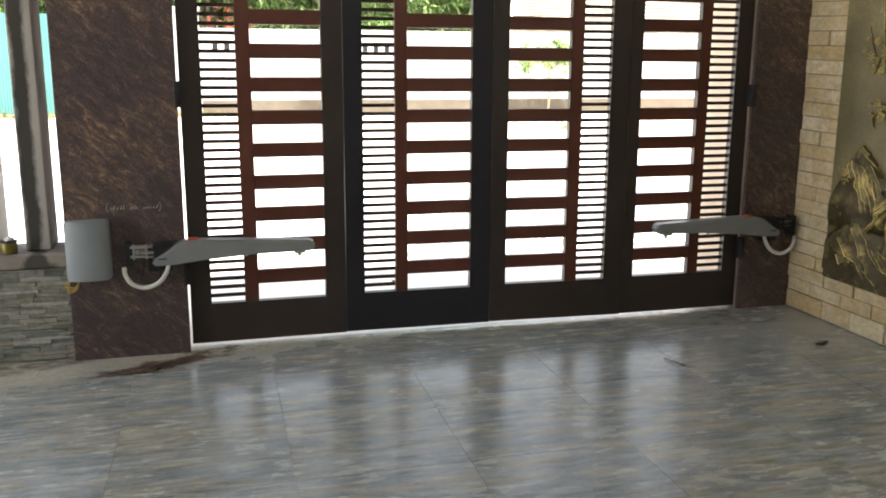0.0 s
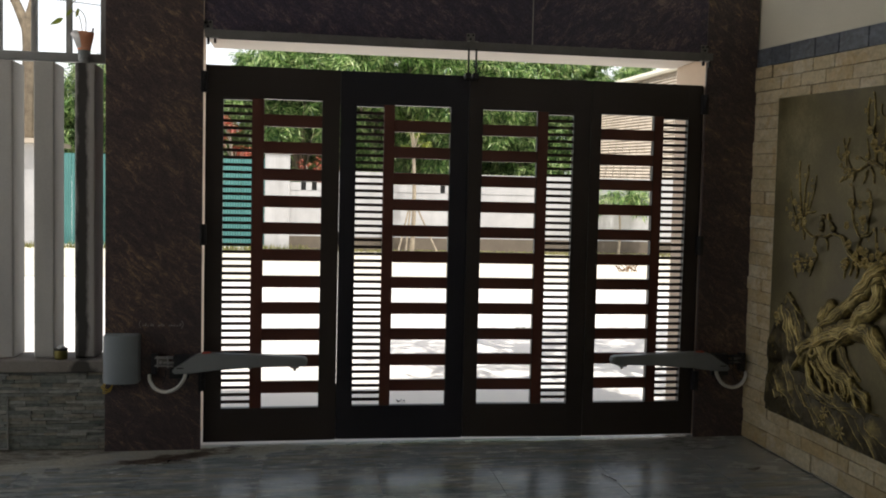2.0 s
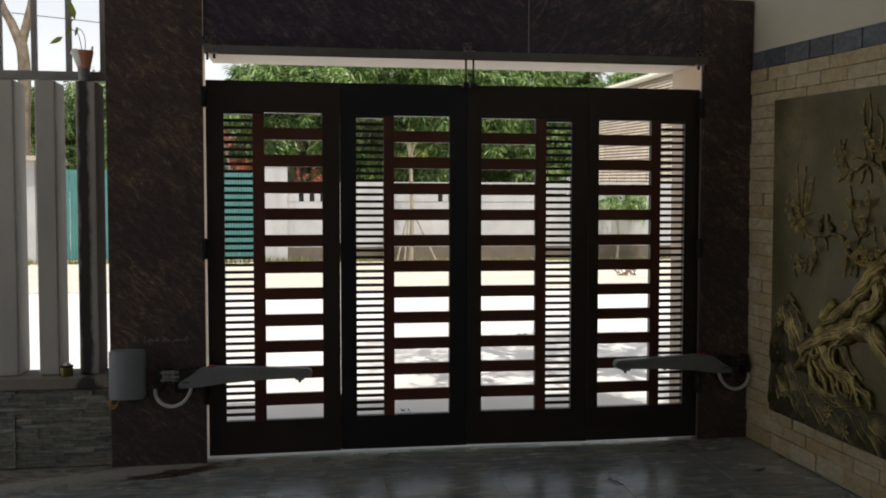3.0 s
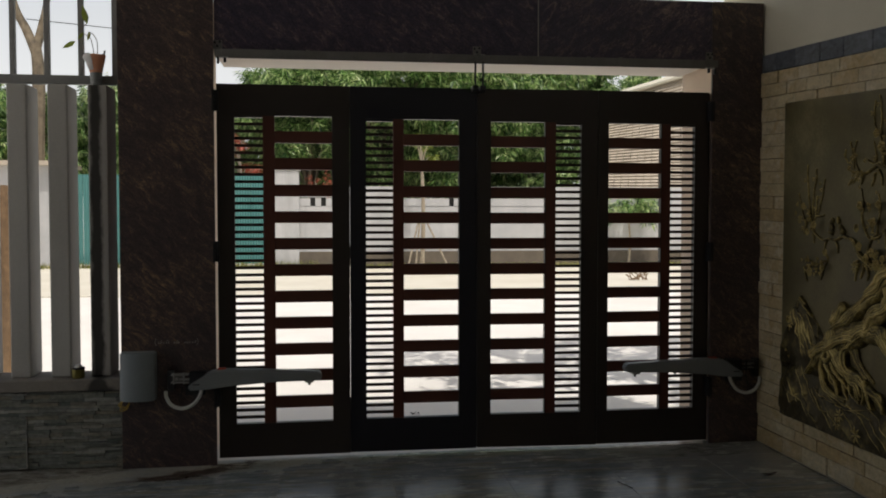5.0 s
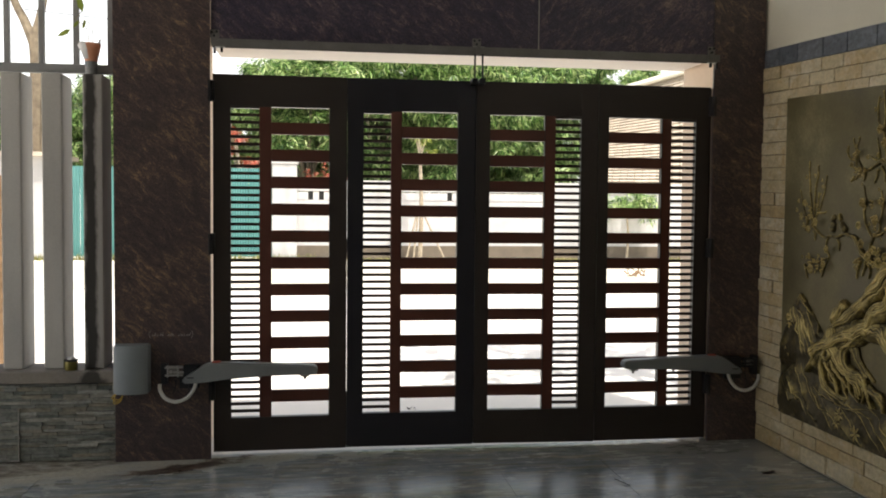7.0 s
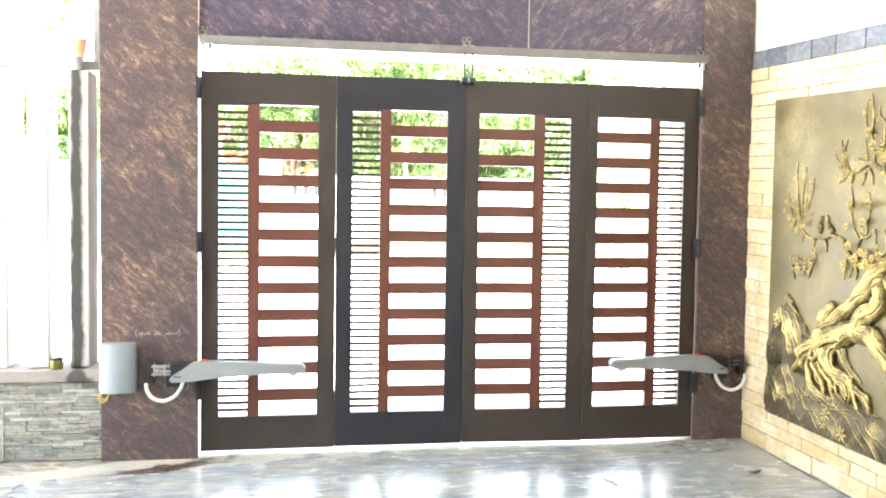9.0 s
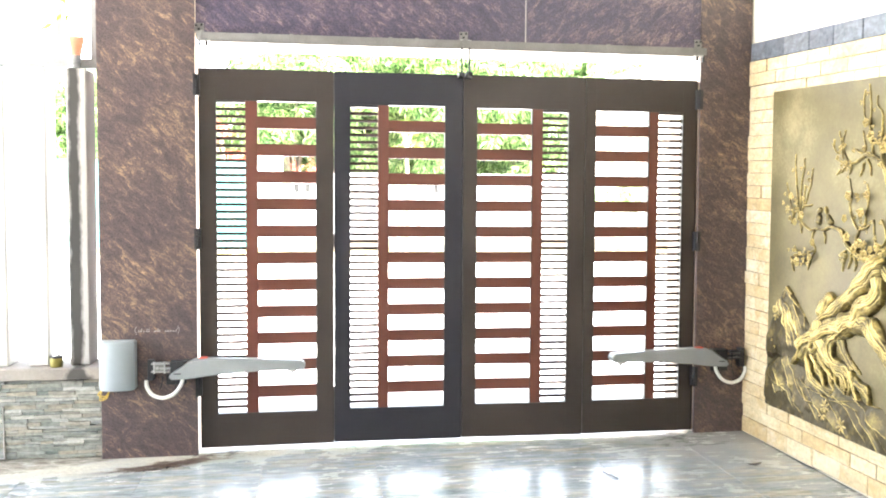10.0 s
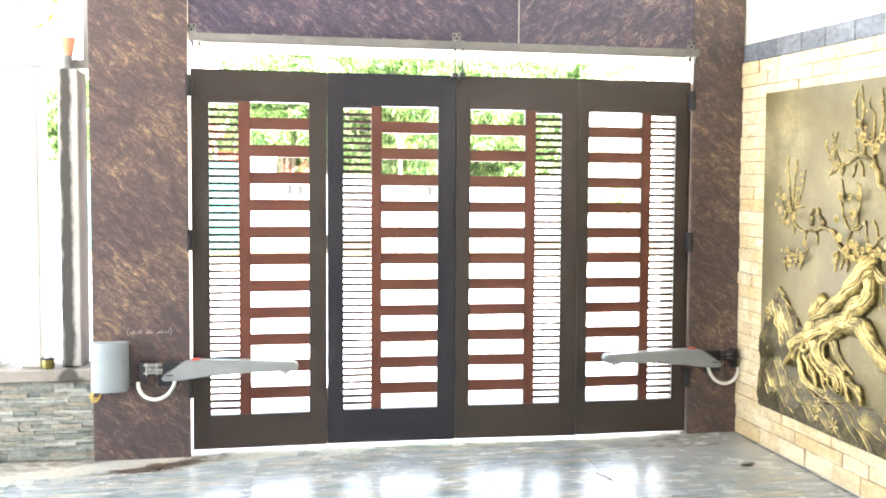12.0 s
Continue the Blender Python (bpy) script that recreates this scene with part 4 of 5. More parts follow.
tree("street_tree", "leafy tree beside the gate shading the lane", (4.8, 1.7, -0.05), 7.4, 0.15, 2.8, 26, 110, 71, 0.34, crown_low=0.56)
near = thing("tree_trunk", "rough brown tree trunk close behind the fence", "tree", at=(-2.35, 3.2, -0.05))
bm = sweep(bmesh.new(), smooth_line([(0, 0, 0), (0.03, 0, 0.7), (-0.02, 0, 1.4), (0.02, 0, 2.05)], 5), [0.17 - 0.003 * i for i in range(16)], 10)
part("trunk", bm, BARK_BROWN, near)

# a dark heap of cut branches on the verge
heap = thing("brush_heap", "small dark heap of dry cut branches on the verge", "branches", at=(9.0, 16.5, -0.04))
r7 = random.Random(7)
for k in range(16):
    a = r7.random() * 6.28
    part("twig", sweep(bmesh.new(), [(r7.uniform(-0.3, 0.3), r7.uniform(-0.1, 0.1), 0.02), (r7.uniform(-0.35, 0.35), r7.uniform(-0.1, 0.1), r7.uniform(0.1, 0.30))], 0.012, 5), BARK_BROWN, heap)
# dry grass along the foot of the fence and wall
gb = random.Random(17)
verts, faces = [], []
for k in range(3600):
    gx, gy = gb.uniform(-10, 15), 24.2 - abs(gb.gauss(0, 0.35))
    gh, ga = gb.uniform(0.05, 0.20) * (1.2 if gx < 0.5 else 0.55), gb.random() * 6.28
    dx, dy = 0.018 * math.cos(ga), 0.018 * math.sin(ga)
    n = len(verts)
    verts += [(gx - dx, gy - dy, -0.035), (gx + dx, gy + dy, -0.035), (gx + gb.gauss(0, 0.05), gy + gb.gauss(0, 0.05), gh)]
    faces.append((n, n + 1, n + 2))
tagged(new("grass", leaf_mesh("grass", verts, faces, GRASS)), "dry yellow-green grass fringe below the boundary wall", "grass", kind="stuff")
# two scraps lying on the pale ground outside; the third, far one draws a streak of shade
for x, y, z, turn, k in ((1.53, 1.55, -0.049, 0.4, 0.5), (1.57, 1.51, -0.049, 1.9, 0.35), (3.66, 6.02, -0.049, 0.1, 1.2)):
    bm = bmesh.new()
    bm.faces.new([bm.verts.new((0.06 * k * math.cos(a), 0.028 * k * math.sin(a) * (1 + 0.3 * math.cos(3 * a)), 0.012 + 0.012 * math.cos(2 * a + turn))) for a in [i * math.pi / 7 for i in range(14)]])
    scrap = part("dry_leaf", bm, DEAD_LEAF)
    scrap.location, scrap.rotation_euler = (x, y, z), (0.25, 0, turn)
    tagged(scrap, "curled dark scrap on the pale ground, leaves and a shade streak", "leaf", "fallen leaves")
# cable over the lane
w = part("overhead_wire", sweep(bmesh.new(), smooth_line([(-9.90, 27.60, 8.75), (-4.0, 28.3, 8.35), (4.0, 29.4, 7.60), (12.75, 30.75, 6.90)], 6), 0.016, 5), BLACK_STEEL)
tagged(w, "thin black overhead cable from tree to roof", "cable")

# ---- small things on the fence ----
cup = thing("planter_cup", "orange and clouded white plastic cup holding a thin seedling", "planter", at=(-0.764, 0.118, 2.586))
part("cup_base", lathe(bmesh.new(), [(0.034, 0.0), (0.037, 0.006), (0.038, 0.05), (0.041, 0.085), (0.036, 0.088)], 20), GLASSY, cup, "grey clouded beaker", smooth=True)
bm = lathe(bmesh.new(), [(0.036, 0.055), (0.043, 0.10), (0.058, 0.17), (0.064, 0.205), (0.059, 0.205), (0.050, 0.16), (0.038, 0.105)], 22)
part("cup_wall", bm, ORANGE, cup, smooth=True)
bm = lathe(bmesh.new(), [(0.0445, 0.10), (0.060, 0.165), (0.074, 0.215), (0.070, 0.216), (0.0585, 0.168), (0.0430, 0.104)], 22)
for v in bm.verts:
    a = math.atan2(v.co.y, v.co.x)
    h = max(0.0, (v.co.z - 0.10) / 0.115)
    v.co.z += h * (0.022 * math.cos(a) + 0.006 * math.sin(5 * a))
    v.co.x -= 0.012 * h * h
bmesh.ops.delete(bm, geom=[v for v in bm.verts if v.co.z > 0.125 and -1.75 < math.atan2(v.co.y, v.co.x) < -0.35], context="VERTS")
part("torn_film", bm, CUP, cup, "clouded white torn film", smooth=True)
bm = bmesh.new()
sweep(bm, smooth_line([(0.0, 0, 0.10), (0.012, 0, 0.27), (-0.012, 0, 0.34), (-0.05, 0, 0.36)], 4), 0.003, 5)
sweep(bm, smooth_line([(0.0, 0, 0.10), (-0.03, 0, 0.31), (-0.10, 0, 0.36), (-0.05, 0, 0.43), (-0.06, 0, 0.50)], 4), 0.003, 5)
part("stem", bm, BARK, cup)
for (x, z, a, L) in ((-0.17, 0.275, 205, 0.095), (-0.065, 0.47, 105, 0.125), (-0.045, 0.335, 250, 0.06), (-0.095, 0.335, 225, 0.06)):
    bm = bmesh.new()
    u, s = Vector((math.cos(radians(a)), 0.2, math.sin(radians(a)))), Vector((-math.sin(radians(a)), 0.1, math.cos(radians(a))))
    c = Vector((x, 0, z))
    bm.faces.new([bm.verts.new(c + u * p * L + s * q * L) for p, q in ((-0.5, 0), (-0.15, 0.19), (0.2, 0.17), (0.62, 0.02), (0.2, -0.12), (-0.15, -0.16))])
    part("leaf", bm, LIME, cup)
tin = thing("tin_can", "small olive brass tin with crumpled foil on the sill", "tin", at=(-0.892, 0.045, 0.606))
part("body", lathe(bmesh.new(), [(0.040, 0.0), (0.042, 0.004), (0.042, 0.066), (0.039, 0.07)], 20), BRASS_TIN, tin, smooth=True)
bm = bmesh.new()
bmesh.ops.create_icosphere(bm, subdivisions=2, radius=0.03)
for v in bm.verts:
    v.co = Vector((v.co.x, v.co.y, v.co.z * 0.6 + 0.075)) + Vector((rng.uniform(-1, 1), rng.uniform(-1, 1), rng.uniform(-1, 1))) * 0.006
part("foil", bm, CHROME, tin, "crumpled foil lid")
part("rim", lathe(bmesh.new(), [(0.0425, 0.060), (0.0445, 0.063), (0.0445, 0.071), (0.040, 0.073)], 20), BLACK_STEEL, tin, "dark rim", smooth=True)

leaf_bm = bmesh.new()
leaf_bm.faces.new([leaf_bm.verts.new((0.075 * math.cos(a), 0.03 * math.sin(a) * (1 + 0.3 * math.cos(3 * a)), 0.004 + 0.006 * math.cos(2 * a))) for a in [i * math.pi / 8 for i in range(16)]])
dry = part("dry_leaf", leaf_bm, DEAD_LEAF)
dry.location, dry.rotation_euler, dry.scale = (3.62, -0.83, 0.031), (0, 0, 0.25), (0.75, 0.8, 0.8)
tagged(dry, "dark dry leaf lying on the tiled floor", "leaf")

twig = part("twig", sweep(bmesh.new(), smooth_line([(2.598, -0.845, 0.027), (2.612, -0.91, 0.030), (2.645, -0.985, 0.027)], 4), 0.0035, 6), DEAD_LEAF)
tagged(twig, "thin dark twig lying on the tiled floor", "twig")

# ---- side wall: relief board, stone tiles, slate band ----
relief = thing("relief_panel", "gilt bronze relief panel of a blossoming old plum tree", "relief", at=(0, 0, 0))
part("board", lean(boxed(3.925, RWX + 0.008, -2.85, -0.395, 0.32, 2.50, 0.004)), BOARD, relief)



def carving():
    """The carved rocks, trunk, roots and boughs as one raised skin over the board; strokes are (y, z) lines with widths."""
    ys = np.concatenate([np.linspace(-2.835, -2.0, 120, endpoint=False), np.linspace(-2.0, -0.405, 560)])
    zs = np.linspace(0.33, 2.49, 720)
    ny, nz = len(ys), len(zs)
    Y, Z = np.meshgrid(ys, zs)

    def clouds(step, seed):
        """Smooth value noise with cells of that size."""
        g = np.random.RandomState(seed).uniform(-1, 1, (128, 128))
        u, v = (-Y) / step, Z / step
        i, j = u.astype(int), v.astype(int)
        fu, fv = u - i, v - j
        fu, fv = fu * fu * (3 - 2 * fu), fv * fv * (3 - 2 * fv)
        at = lambda p, q: g[p % 128, q % 128]
        return (at(i, j) * (1 - fu) + at(i + 1, j) * fu) * (1 - fv) + (at(i, j + 1) * (1 - fu) + at(i + 1, j + 1) * fu) * fv

    low, fine = clouds(0.09, 3), clouds(0.03, 5)
    # lines wander a little, as cut by hand
    YW = Y + 0.009 * clouds(0.07, 21) + 0.003 * clouds(0.022, 22)
    ZW = Z + 0.009 * clouds(0.07, 23) + 0.003 * clouds(0.022, 24)
    H = np.full_like(Y, -0.004)

    def along(pts, reach):
        """Distance to a line, the side of it, and how far along, in the window round it."""
        line = np.array([p[:2] for p in smooth_line([(a, b, 0) for a, b in pts], 10)])
        pad = reach + 0.02
        j0, j1 = np.searchsorted(ys, [line[:, 0].min() - pad, line[:, 0].max() + pad])
        i0, i1 = np.searchsorted(zs, [line[:, 1].min() - pad, line[:, 1].max() + pad])
        w = (slice(i0, i1), slice(j0, j1))
        y, z = YW[w], ZW[w]
        best, side, way = np.full_like(y, 9.0), np.zeros_like(y), np.zeros_like(y)
        n = len(line) - 1
        for k in range(n):
            (a, b), (c, d) = line[k], line[k + 1]
            e = np.array([c - a, d - b])
            t = np.clip(((y - a) * e[0] + (z - b) * e[1]) / max(e @ e, 1e-9), 0, 1)
            q = np.hypot(y - a - t * e[0], z - b - t * e[1])
            s = ((y - a) * e[1] - (z - b) * e[0]) / max(np.linalg.norm(e), 1e-9)
            hit = q < best
            best = np.where(hit, q, best)
            side = np.where(hit, s, side)
            way = np.where(hit, (k + t) / n, way)
        return w, best, side, way

    def stroke(pts, r0, r1, lift=0.9, rough=0.12, base=0.0):
        w, d, side, way = along(pts, max(r0, r1))
        r = (r0 + (r1 - r0) * way) * (1 + 0.45 * rough * low[w])
        q = d / r
        h = np.sqrt(np.clip(1 - q * q, 0, 1)) * r * lift
        a = side / r
        twist = a * 4.6 + 2.2 * way + 1.6 * low[w] + 0.5 * fine[w]
        groove = 0.75 * np.abs(np.sin(twist)) + 0.45 * np.abs(np.sin(2.3 * twist + 1.2 * low[w])) - 0.75 + 0.10 * fine[w] + 0.15 * low[w]
        h = h * (1 + rough * groove) + base
        H[w] = np.maximum(H[w], np.where(q < 1, h, -9.0))

    def ledge(pts, height, wide):
        """A cut edge: steep on one side, easing back into the rock on the other."""
        w, d, side, way = along(pts, wide)
        fade = np.clip(np.minimum(way, 1 - way) * 6 + 0.15, 0, 1)
        h = np.where(side > 0, np.clip(1 - d / wide, 0, 1) ** 1.5, np.clip(1 - d / 0.011, 0, 1))
        H[w] += height * h * fade * np.clip((H[w] + 0.004) / 0.01, 0, 1)
        lip = np.clip(1 - d / 0.007, 0, 1)
        H[w] += 0.0040 * lip * fade * np.clip((H[w] + 0.004) / 0.01, 0, 1)

    # sloping rocks at the foot
    edge = np.interp(-Y, [0.40, 0.5, 0.66, 0.80, 1.2, 1.55, 1.8, 2.2, 2.85], [0.60, 0.68, 0.76, 0.70, 0.66, 0.58, 0.56, 0.62, 0.45])
    fall = np.clip((edge + 0.03 * low - ZW) / 0.06, 0, 1)
    u = (YW * 0.52 - ZW * 0.85) * 5.0 + 0.5 * clouds(0.25, 8)
    saw = u - np.floor(u)
    H = np.maximum(H, np.where(fall > 0, fall * (0.010 + 0.012 * saw * saw + 0.008 * clouds(0.16, 14) + 0.004 * low + 0.002 * fine), -0.004))
    for pts in ([(-0.68, 0.74), (-0.76, 0.62), (-0.84, 0.53), (-0.93, 0.47), (-1.06, 0.46), (-1.15, 0.4)], [(-0.94, 0.66), (-0.99, 0.6), (-1.1, 0.55), (-1.2, 0.53), (-1.33, 0.53), (-1.4, 0.48), (-1.48, 0.41), (-1.55, 0.35)],
                [(-0.84, 0.59), (-1.01, 0.55), (-1.16, 0.54)], [(-0.57, 0.57), (-0.62, 0.52), (-0.65, 0.46)], [(-0.53, 0.5), (-0.57, 0.44)], [(-0.75, 0.45), (-0.82, 0.41), (-0.89, 0.37)]):
        ledge(pts, 0.013, 0.06)
    for pts in ([(-1.39, 0.61), (-1.47, 0.57), (-1.55, 0.52), (-1.66, 0.46), (-1.78, 0.41)], [(-1.53, 0.58), (-1.68, 0.58), (-1.78, 0.53)], [(-1.72, 0.67), (-1.75, 0.6), (-1.78, 0.52)], [(-0.97, 0.63), (-1.1, 0.59), (-1.28, 0.56), (-1.45, 0.52)],
                [(-0.64, 0.71), (-0.7, 0.59), (-0.74, 0.51)], [(-1.9, 0.56), (-2.1, 0.48), (-2.3, 0.36)], [(-2.2, 0.6), (-2.4, 0.5), (-2.6, 0.36)]):
        ledge(pts, 0.014, 0.05)
    # upright crag
    crag = np.minimum(np.clip((1.17 - ZW - 0.9 * np.maximum(-YW - 0.68, 0) - 1.5 * np.maximum(0.62 + YW, 0)) / 0.05, 0, 1), np.clip((ZW - 0.66) / 0.05, 0, 1))
    crag = np.minimum(crag, np.clip((0.94 + YW) / 0.035, 0, 1))
    H = np.maximum(H, np.where(crag > 0, crag * (0.016 + 0.007 * clouds(0.12, 15) + 0.004 * low + 0.002 * fine), -0.004))
    for pts in ([(-0.66, 1.14), (-0.75, 1.09), (-0.82, 1.05), (-0.88, 0.98), (-0.90, 0.92)], [(-0.64, 1.08), (-0.72, 1.04), (-0.78, 0.95), (-0.84, 0.85)], [(-0.61, 0.97), (-0.69, 0.9), (-0.76, 0.83)], [(-0.58, 1.10), (-0.57, 1.04), (-0.6, 0.96)], [(-0.74, 1.08), (-0.81, 1.01), (-0.86, 0.91)]):
        ledge(pts, 0.015, 0.05)
    stroke([(-0.64, 1.12), (-0.66, 1.15), (-0.69, 1.13)], 0.035, 0.03, 0.7, 0.2, 0.006)
    rocks = H.copy()
    # trunk and great limbs
    stroke([(-0.86, 0.77), (-1.02, 0.91), (-1.18, 0.97), (-1.34, 1.03)], 0.058, 0.078, 0.62, 0.17, 0.006)
    stroke([(-0.98, 0.84), (-1.08, 0.90), (-1.18, 0.95)], 0.085, 0.070, 0.5, 0.17, 0.004)
    stroke([(-1.30, 1.02), (-1.44, 1.06), (-1.56, 1.03), (-1.66, 0.95), (-1.75, 0.87), (-1.86, 0.84)], 0.080, 0.050, 0.62, 0.17, 0.004)
    stroke([(-1.06, 0.96), (-1.10, 0.86), (-1.16, 0.78), (-1.30, 0.75), (-1.44, 0.69), (-1.53, 0.64)], 0.074, 0.018, 0.72, 0.17, 0.006)
    stroke([(-1.17, 1.07), (-1.31, 1.17), (-1.42, 1.25), (-1.52, 1.33), (-1.60, 1.40)], 0.044, 0.075, 0.8, 0.18, 0.006)
    stroke([(-1.58, 1.38), (-1.62, 1.28), (-1.58, 1.19), (-1.47, 1.13), (-1.43, 1.06)], 0.048, 0.052, 0.9, 0.17, 0.010)
    stroke([(-1.10, 1.08), (-1.15, 1.15)], 0.052, 0.050, 0.8, 0.12, 0.010)
    stroke([(-1.25, 0.91), (-1.32, 0.82), (-1.38, 0.77)], 0.026, 0.016, 0.9, 0.15, 0.006)
    stroke([(-0.88, 0.83), (-1.07, 0.93), (-1.26, 1.0), (-1.42, 1.05)], 0.055, 0.055, 1.0, 0.18, 0.004)
    stroke([(-1.0, 0.92), (-1.1, 1.0), (-1.2, 1.05)], 0.060, 0.035, 0.7, 0.25)
    stroke([(-1.41, 1.05), (-1.57, 1.05), (-1.66, 0.97), (-1.72, 0.9), (-1.83, 0.87), (-2.0, 0.92)], 0.052, 0.042, 1.0, 0.18)
    stroke([(-1.43, 1.06), (-1.41, 1.12), (-1.48, 1.18), (-1.57, 1.21), (-1.6, 1.26)], 0.036, 0.045, 1.0, 0.18, 0.006)
    stroke([(-1.05, 1.01), (-1.21, 1.09), (-1.33, 1.17), (-1.4, 1.24), (-1.48, 1.3), (-1.56, 1.37)], 0.034, 0.050, 1.05, 0.18, 0.006)
    stroke([(-1.07, 1.06), (-1.1, 1.12), (-1.14, 1.14)], 0.042, 0.044, 0.9, 0.35, 0.004)
    stroke([(-1.53, 1.31), (-1.58, 1.37), (-1.62, 1.42)], 0.050, 0.055, 1.0, 0.18, 0.004)
    stroke([(-1.65, 1.4), (-1.7, 1.35), (-1.79, 1.32), (-1.95, 1.27)], 0.034, 0.026, 1.0, 0.3)
    stroke([(-1.38, 1.02), (-1.26, 0.95), (-1.19, 0.89), (-1.19, 0.82), (-1.25, 0.76), (-1.36, 0.76), (-1.42, 0.7), (-1.54, 0.67), (-1.56, 0.6)], 0.036, 0.012, 1.25, 0.35, 0.006)
    stroke([(-1.28, 0.92), (-1.32, 0.84), (-1.39, 0.79), (-1.45, 0.75)], 0.026, 0.012, 0.9, 0.25)
    stroke([(-1.02, 0.88), (-1.14, 0.94), (-1.31, 0.99)], 0.026, 0.020, 1.0, 0.3, 0.042)
    # twisting strands that make the trunk gnarled
    gr = random.Random(5)
    for pts, r in (([(-0.92, 0.84), (-1.07, 0.93), (-1.26, 1.0), (-1.42, 1.05)], 0.05), ([(-1.43, 1.05), (-1.57, 1.05), (-1.66, 0.97), (-1.72, 0.9)], 0.042), ([(-1.05, 1.01), (-1.21, 1.09), (-1.33, 1.17), (-1.48, 1.3), (-1.56, 1.37)], 0.034)):
        for _ in range(4):
            o, sw = gr.uniform(-0.9, 0.9), gr.uniform(-0.6, 0.6)
            i0 = gr.choice((0, 0, 1))
            seg = [(y + 0.25 * r * o, z + r * (o + sw * math.sin(1.3 * k))) for k, (y, z) in enumerate(pts[i0:i0 + gr.choice((2, 3, 4))])]
            if len(seg) > 1:
                stroke(seg, gr.uniform(0.012, 0.018), 0.006, 0.7, 0.2, r * math.sqrt(max(0.0, 1 - o * o)) * 0.92)
    # roots
    for pts, r in (([(-0.94, 0.73), (-0.97, 0.62), (-1.1, 0.58), (-1.22, 0.56)], 0.017), ([(-1.0, 0.77), (-1.1, 0.69), (-1.13, 0.61), (-1.23, 0.6)], 0.018), ([(-1.23, 0.73), (-1.31, 0.69), (-1.34, 0.62)], 0.016), ([(-1.39, 0.75), (-1.44, 0.66), (-1.46, 0.6)], 0.016), ([(-1.44, 0.69), (-1.55, 0.65), (-1.56, 0.59)], 0.013),
                   ([(-0.91, 0.85), (-0.85, 0.77), (-0.77, 0.68)], 0.026), ([(-0.97, 0.82), (-0.95, 0.72), (-1.01, 0.63), (-1.1, 0.6), (-1.2, 0.59)], 0.020), ([(-1.06, 0.82), (-1.09, 0.75), (-1.16, 0.71), (-1.22, 0.67)], 0.018), ([(-1.12, 0.82), (-1.25, 0.73), (-1.32, 0.71), (-1.36, 0.65)], 0.018),
                   ([(-1.03, 0.82), (-1.04, 0.7), (-1.1, 0.65)], 0.014), ([(-1.24, 0.72), (-1.26, 0.64), (-1.33, 0.60)], 0.013), ([(-1.34, 0.74), (-1.39, 0.68), (-1.37, 0.60)], 0.012), ([(-1.41, 0.70), (-1.45, 0.59)], 0.010), ([(-1.28, 0.73), (-1.31, 0.62)], 0.011), ([(-1.17, 0.70), (-1.21, 0.63), (-1.25, 0.58)], 0.012)):
        stroke(pts, r, r * 0.55, 1.5, 0.2, 0.016)
    stroke([(-1.0, 0.83), (-1.04, 0.87), (-1.08, 0.84), (-1.04, 0.81), (-1.01, 0.82)], 0.013, 0.013, 1.1, 0.15, 0.046)
    # boughs and twigs, one bough with its twigs after another
    def bough(lines):
        for pts, r0, r1 in lines:
            stroke(pts, r0 * 0.85, max(r1 * 0.85, 0.0040), 1.15, 0.3, 0.002)

    bough((([(-1.61, 1.42), (-1.47, 1.44), (-1.35, 1.48), (-1.28, 1.53), (-1.23, 1.59), (-1.14, 1.6), (-1.05, 1.59), (-0.96, 1.58), (-0.85, 1.59), (-0.78, 1.64)], 0.026, 0.009), ([(-0.96, 1.58), (-0.93, 1.55), (-0.92, 1.51)], 0.010, 0.007), ([(-0.76, 1.64), (-0.74, 1.78), (-0.71, 1.96), (-0.71, 2.06)], 0.008, 0.0045),
           ([(-0.78, 1.66), (-0.78, 1.81), (-0.81, 1.96), (-0.81, 2.04)], 0.008, 0.0045), ([(-0.8, 1.68), (-0.82, 1.79), (-0.83, 1.85)], 0.006, 0.0045), ([(-0.82, 1.72), (-0.89, 1.86), (-0.91, 1.98)], 0.006, 0.0045), ([(-0.69, 1.69), (-0.63, 1.79), (-0.61, 1.87)], 0.006, 0.0045)))
    bough((([(-1.39, 1.46), (-1.38, 1.54), (-1.41, 1.61), (-1.46, 1.65), (-1.46, 1.71)], 0.014, 0.008), ([(-1.4, 1.61), (-1.35, 1.66), (-1.32, 1.74), (-1.33, 1.81), (-1.31, 1.91)], 0.010, 0.0045), ([(-1.46, 1.71), (-1.49, 1.8), (-1.47, 1.88)], 0.008, 0.0045), ([(-1.55, 1.51), (-1.55, 1.6), (-1.54, 1.67)], 0.007, 0.0055),
           ([(-1.61, 1.51), (-1.65, 1.57), (-1.63, 1.64), (-1.61, 1.68)], 0.009, 0.005), ([(-1.64, 1.56), (-1.69, 1.59)], 0.007, 0.0045), ([(-1.7, 1.34), (-1.7, 1.26), (-1.71, 1.19)], 0.006, 0.0045)))
    bough((([(-0.92, 1.51), (-0.96, 1.45), (-0.92, 1.39), (-0.88, 1.31)], 0.008, 0.0045), ([(-0.93, 1.44), (-0.83, 1.41), (-0.77, 1.42), (-0.7, 1.44)], 0.008, 0.0045), ([(-0.78, 1.4), (-0.7, 1.35)], 0.007, 0.0045), ([(-0.58, 1.07), (-0.56, 0.96), (-0.52, 0.79), (-0.54, 0.7)], 0.007, 0.005)))
